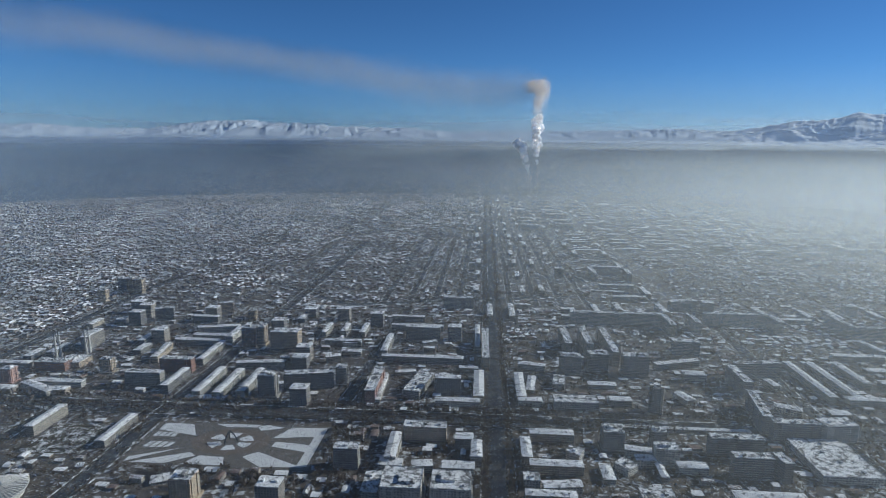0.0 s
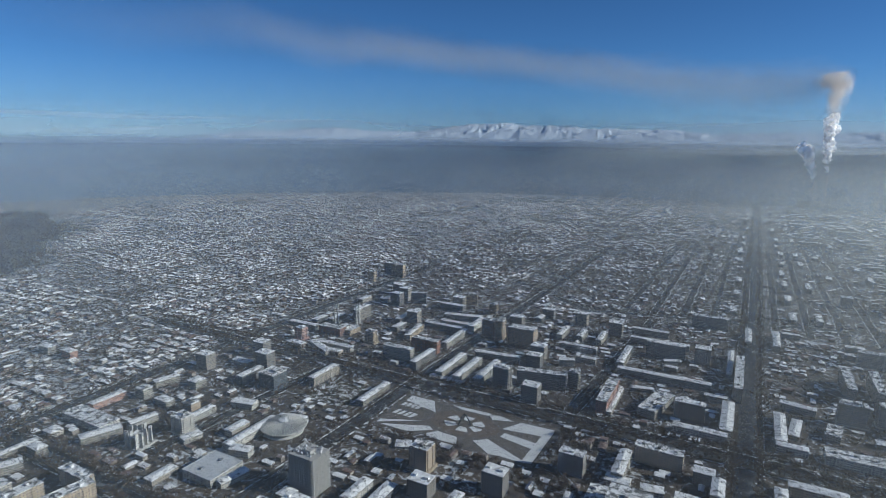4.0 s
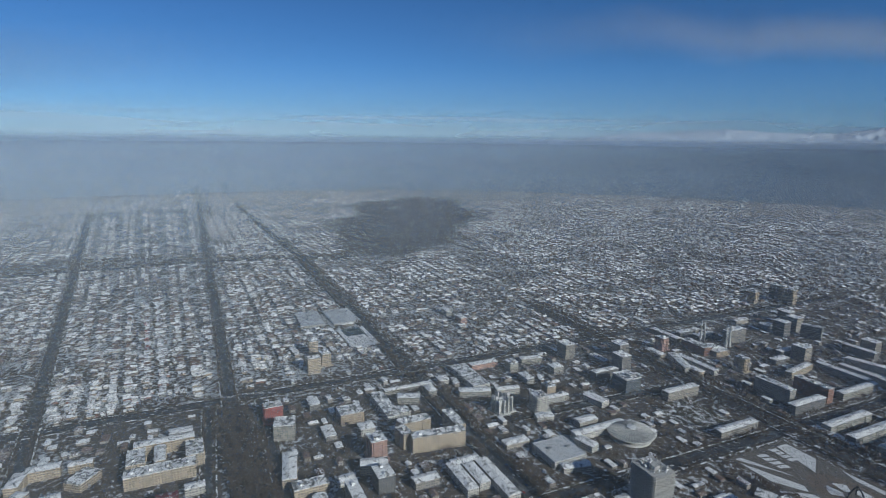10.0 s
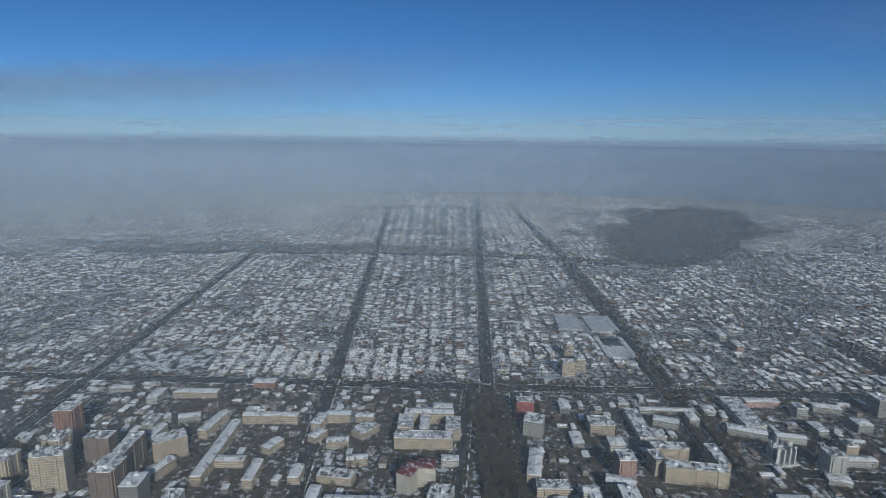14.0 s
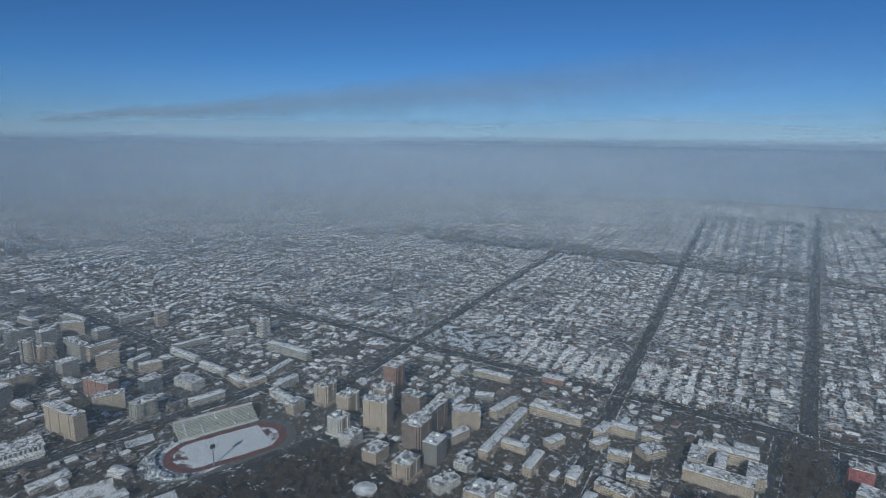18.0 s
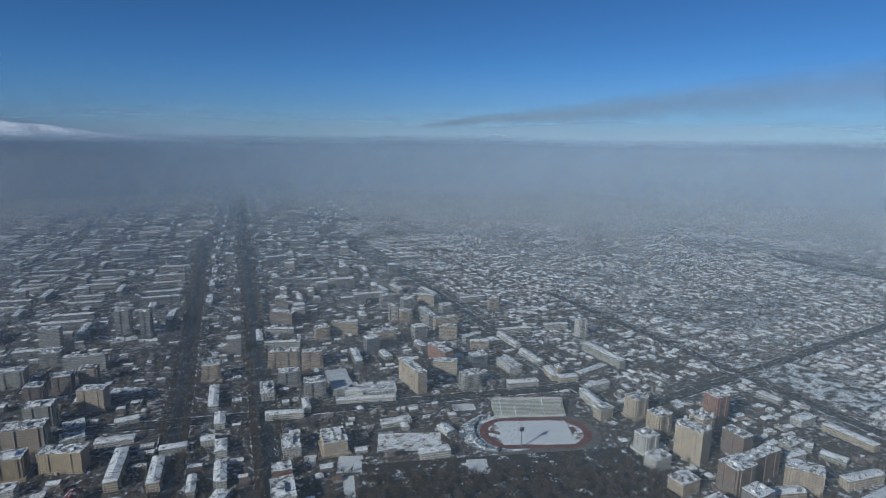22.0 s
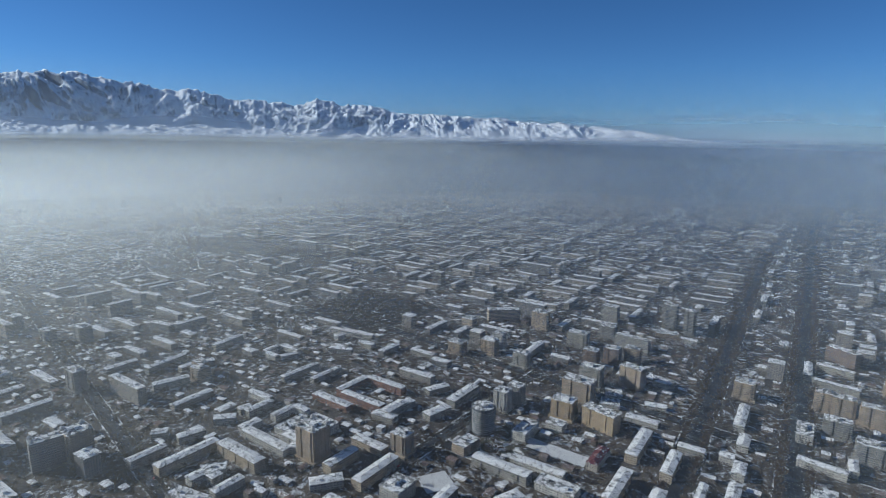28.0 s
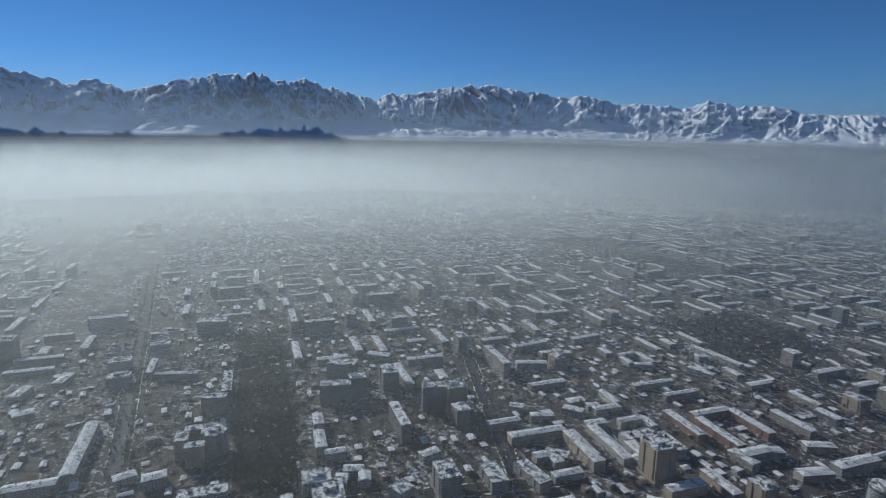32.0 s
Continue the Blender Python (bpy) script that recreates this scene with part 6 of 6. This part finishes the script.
def billow(name, path, material, label, count, parent_kind="stuff"):
    """A rising column of lumpy puffs along a path of (x, y, z, radius)."""
    bm = bmesh.new()
    for i in range(count):
        t = i / (count - 1) * (len(path) - 1)
        k = min(int(t), len(path) - 2)
        a, b, q = path[k], path[k + 1], t - k
        x, y, z, r = (a[j] * (1 - q) + b[j] * q for j in range(4))
        rr = r * vr.uniform(0.6, 1.1)
        made = bmesh.ops.create_icosphere(bm, subdivisions=2, radius=rr,
                                          matrix=Matrix.Translation((x + vr.gauss(0, r * .4), y + vr.gauss(0, r * .4), z + vr.gauss(0, r * .3))))
        for v_ in made["verts"]:
            d = noise.noise(v_.co * (1.6 / r)) * 0.35 * r
            v_.co += Vector((d, d * 0.6, d))
    me = bpy.data.meshes.new(name)
    bm.to_mesh(me)
    bm.free()
    for p in me.polygons:
        p.use_smooth = True
    me.materials.append(material)
    return tagged(new(name, me), label, "smoke", kind=parent_kind)


STEAM = vapour_material("white_steam", (0.72, 0.70, 0.68), (0.52, 0.51, 0.50), 0.8, 0.03)
THIN = vapour_material("thin_steam", (0.5, 0.47, 0.44), (0.5, 0.47, 0.44), 0.13, 0.02)
billow("steam", [(329, 4015, 142, 7), (318, 4015, 200, 15), (295, 4015, 280, 25), (273, 4015, 345, 30), (235, 4015, 364, 22)], STEAM, "white steam billowing from a chimney", 44)
billow("steam", [(392, 4015, 214, 7), (380, 4015, 270, 14), (374, 4015, 350, 21), (372, 4015, 440, 26), (374, 4015, 520, 28)], STEAM, "tall white steam column above a chimney", 50)
billow("smoke_head", [(374, 4015, 500, 26), (379, 4015, 600, 36), (388, 4015, 680, 46), (410, 4015, 730, 46), (370, 4015, 742, 46), (300, 4015, 722, 40)], THIN, "brownish thinning smoke drifting off", 60)



def drift_material(name, colour, alpha, grain):
    """Drifting smoke, thickest along its middle and frayed towards its edges."""
    m = Nodes(name)
    t = m.tree
    t.nodes.remove(m.bsdf)
    uv = m.add("SeparateXYZ", m.add("UVMap").outputs[0])
    across = m.math("ABSOLUTE", m.math("SUBTRACT", m.math("MULTIPLY", uv.outputs[1], 2.0), 1.0))
    ends = m.math("MULTIPLY", m.step(uv.outputs[0], 0.0, 0.03), m.step(uv.outputs[0], 1.0, 0.45))
    mp = m.add("Mapping", m.position())
    mp.inputs["Scale"].default_value = (grain, grain, grain * 3.2)
    n = m.noise(mp.outputs[0], 1.0, 5.0, 0.6)
    soft = m.step(m.math("ADD", across, m.math("MULTIPLY", m.math("SUBTRACT", n, 0.5), 0.7)), 1.0, 0.0)
    inside = m.step(across, 1.0, 0.7)
    dens = m.math("MULTIPLY", m.math("MULTIPLY", m.math("MULTIPLY", soft, inside), ends), alpha)
    mx = m.add("MixShader", dens, m.add("BsdfTransparent").outputs[0], m.scatter(colour, colour))
    t.links.new(mx.outputs[0], m.out.inputs[0])
    return m.mat


def plume(rows, name, material, label, layers=4):
    """A long plume: thin layers of smoke one behind another along rows of (azimuth, elevation, distance, half height)."""
    for s in range(layers):
        v, f, uvs = [], [], []
        n = 10 * (len(rows) - 1)
        for i in range(n + 1):
            e = min(i // 10, len(rows) - 2)
            t = i / 10 - e
            az, el, r, hh = (rows[e][k] * (1 - t) + rows[e + 1][k] * t for k in range(4))
            r += (s - layers / 2) * 45
            hh *= 1 + 0.25 * noise.noise(Vector((az * 0.16, s * 5.0, 1)))
            mid = 400 + r * math.tan(radians(el)) + hh * 0.35 * noise.noise(Vector((az * 0.12, s * 3.0, 7)))
            for k in range(5):
                w = k / 2 - 1
                d = r + (1, -1)[s % 2] * hh * w     # the layers lean to and fro
                v.append((d * math.cos(radians(az)), d * math.sin(radians(az)), mid + hh * w))
                uvs.append((i / n, k / 4))
        for i in range(n):
            for k in range(4):
                f.append((i * 5 + k, i * 5 + k + 1, i * 5 + k + 6, i * 5 + k + 5))
        ob = mesh_object(name, v, f, material)
        layer = ob.data.uv_layers.new(name="UVMap")
        for loop in ob.data.loops:
            layer.data[loop.index].uv = uvs[loop.vertex_index]
        tagged(ob, label, "smoke", group="drifting plume", kind="stuff")


BROWN = drift_material("brown_smoke", (0.37, 0.345, 0.32), 0.13, 0.004)
plume([(83.3, 4.75, 4000, 70), (86, 4.6, 3980, 140), (90.8, 4.3, 3950, 180), (95.7, 4.8, 3900, 165), (103.6, 5.85, 3800, 150), (111.7, 6.9, 3600, 140), (119.8, 7.6, 3400, 140),
       (127.5, 8.4, 3200, 150), (134.7, 9.0, 3100, 160), (142, 9.2, 3050, 170), (151, 9.1, 3000, 180), (162, 9.2, 3000, 180)],
      "plume", BROWN, "long brown smoke plume drifting across the sky")
GREY = drift_material("grey_smoke", (0.20, 0.22, 0.25), 0.16, 0.002)
plume([(247, 0.7, 4150, 20), (240, 1.5, 4100, 45), (231, 2.1, 4000, 85), (221, 3.2, 3900, 130), (210, 3.9, 3750, 170), (199, 4.8, 3600, 200), (188, 5.7, 3500, 220), (176, 6.6, 3400, 230), (162, 7.5, 3300, 230)],
      "smoke_bank", GREY, "thin grey smoke bank thinning out across the sky", 4)

# thin bands of haze above the horizon
def streak_material():
    m = Nodes("haze_streaks")
    t = m.tree
    t.nodes.remove(m.bsdf)
    p = m.position()
    mp = m.add("Mapping", p)
    mp.inputs["Scale"].default_value = (0.0007, 0.0007, 0.022)
    n = m.add("TexNoise", mp.outputs[0])
    n.inputs["Scale"].default_value, n.inputs["Detail"].default_value = 1.0, 3.0
    z = m.add("SeparateXYZ", p).outputs[2]
    dens = m.math("MULTIPLY", m.math("MULTIPLY", m.math("ADD", 0.35, m.step(n.outputs[0], 0.4, 0.7)), 0.55), m.step(z, 640, 400))
    mx = m.add("MixShader", dens, m.add("BsdfTransparent").outputs[0], m.scatter((0.40, 0.42, 0.45), (0.40, 0.42, 0.45)))
    t.links.new(mx.outputs[0], m.out.inputs[0])
    return m.mat


tagged(ring("haze_streaks", 4970, 300, 660, 160, streak_material()), "thin pale haze streaks above the horizon", "haze", kind="stuff")

# one sheet of pale blue haze, added to lighten the ranges and their shadows
THINNING = 0.0
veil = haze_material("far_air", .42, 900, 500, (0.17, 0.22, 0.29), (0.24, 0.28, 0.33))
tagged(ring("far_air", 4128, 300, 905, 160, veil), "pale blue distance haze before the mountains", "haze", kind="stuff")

# ---- cars ----
crng = random.Random(31)
CAR_PAINT = [plain("car_paint_" + n, c, 0.35, 0.05) for n, c in (("white", (0.55, 0.55, 0.56)), ("black", (0.02, 0.02, 0.022)),
                                                                 ("silver", (0.3, 0.31, 0.33)), ("red", (0.25, 0.03, 0.03)), ("blue", (0.04, 0.07, 0.16)))]
CAR_GLASS = plain("car_glass", (0.02, 0.025, 0.03), 0.15, 0.1)
TYRE = plain("tyre_rubber", (0.02, 0.02, 0.02), 0.9, 0.1)


def wedge(name, pts, half, material):
    """A body from a side outline, of a given half width, drawn in a little at the top."""
    n = len(pts)
    top = max(z for _, z in pts)
    v = [(x, s * half * (1.0 if z < 0.6 * top else 0.86), z) for s in (-1, 1) for x, z in pts]
    f = [tuple(range(n)), tuple(range(2 * n - 1, n - 1, -1))] + [(i, n + i, n + (i + 1) % n, (i + 1) % n) for i in range(n)]
    me = bpy.data.meshes.new(name)
    me.from_pydata(v, [], [tuple(reversed(q)) for q in f])
    me.materials.append(material)
    return me


def make_car(paint, words):
    ob = root("car", 0, 0, 0, f"{words} car on the winter street", "car", "cars in the streets")
    for nm, me in (("body", wedge("body", [(-2.2, .35), (2.2, .35), (2.2, .8), (1.1, .98), (-1.7, 1.0), (-2.2, .85)], 0.88, paint)),
                   ("cabin", wedge("cabin", [(-1.75, .98), (1.05, .98), (0.35, 1.46), (-1.3, 1.48)], 0.80, CAR_GLASS)),
                   ("roof_panel", shared_box("roof_panel", 1.5, 1.35, 0.06, paint))):
        o = new(nm, me)
        o.parent = ob
        if nm == "roof_panel":
            o.location = (-0.45, 0, 1.47)
    for x in (-1.35, 1.35):
        for y in (-0.82, 0.82):
            k = "wheel"
            if k not in SHARED:
                o = spun("wheel", [(0.33, -0.1), (0.33, 0.1)], TYRE, ob, 8)
                SHARED[k] = o.data
            else:
                o = new("wheel", SHARED[k])
                o.parent = ob
            o.location, o.rotation_euler = (x, y, 0.33), (math.pi / 2, 0, 0)
    return ob


MODELS = [make_car(p, w) for p, w in zip(CAR_PAINT, ("white", "black", "silver grey", "dark red", "dark blue"))]
spots = []
for k, (x0, y0, x1, y1, w, rows) in enumerate(STREETS):
    if w < 9:
        continue
    n = math.hypot(x1 - x0, y1 - y0)
    ux, uy = (x1 - x0) / n, (y1 - y0) / n
    for lane in (-1, 1):
        t = crng.uniform(0, 30)
        while t < n:
            off = lane * w * crng.choice((0.14, 0.34))
            x, y = x0 + ux * t - uy * off, y0 + uy * t + ux * off
            if 540 < math.hypot(x, y) < 1150:
                spots.append((math.hypot(x, y), x, y, math.atan2(uy, ux) + (math.pi if lane > 0 else 0), 0.06 + k * 0.006))
            t += crng.expovariate(1 / 30.0) + 7
spots.sort()
for i, (r, x, y, a, z) in enumerate(spots[:112]):
    ob = MODELS[crng.choice((0, 0, 1, 1, 2, 2, 3, 4))]
    if i < 5:
        ob = MODELS[i]
        ob.location, ob.rotation_euler = (x, y, z), (0, 0, a)
    else:
        copy_thing(ob, Matrix.Translation((x, y, z)) @ Matrix.Rotation(a, 4, "Z"))

# the rest of the traffic and the parked cars, too small to pick apart
P = {}
PARK_PAINT = island_material("parked_paint", (0.03, 0.03, 0.035), (0.55, 0.55, 0.56), 0.4)
for r, x, y, a, z in spots[112:900]:
    L = P.setdefault(int(x > 0) * 2 + int(y > 0), Lump())
    L.box(x, y, z + 0.25, 4.3, 1.8, z + 0.95, a, 0)
    L.box(x - 0.2 * math.cos(a), y - 0.2 * math.sin(a), z + 0.96, 2.3, 1.6, z + 1.5, a, 1)
for k, (x0, y0, x1, y1, w, rows) in enumerate(STREETS):
    n = math.hypot(x1 - x0, y1 - y0)
    a = math.atan2(y1 - y0, x1 - x0)
    for i in range(int(n // 6)):
        if crng.random() < 0.4:
            t, off = i * 6 / n, crng.choice((-1, 1)) * (w / 2 - 1.2)
            x, y = x0 + (x1 - x0) * t - math.sin(a) * off, y0 + (y1 - y0) * t + math.cos(a) * off
            if 540 < math.hypot(x, y) < 1250:
                L = P.setdefault(int(x > 0) * 2 + int(y > 0), Lump())
                z = 0.05 + k * 0.006
                L.box(x, y, z + 0.25, 4.3, 1.8, z + 0.95, a, 0)
                L.box(x, y, z + 0.96, 2.3, 1.6, z + 1.5, a, 1)
for L in P.values():
    tagged(L.make("parked_cars", [PARK_PAINT, CAR_GLASS]), "rows of parked cars and queueing traffic along streets", "cars", kind="stuff")
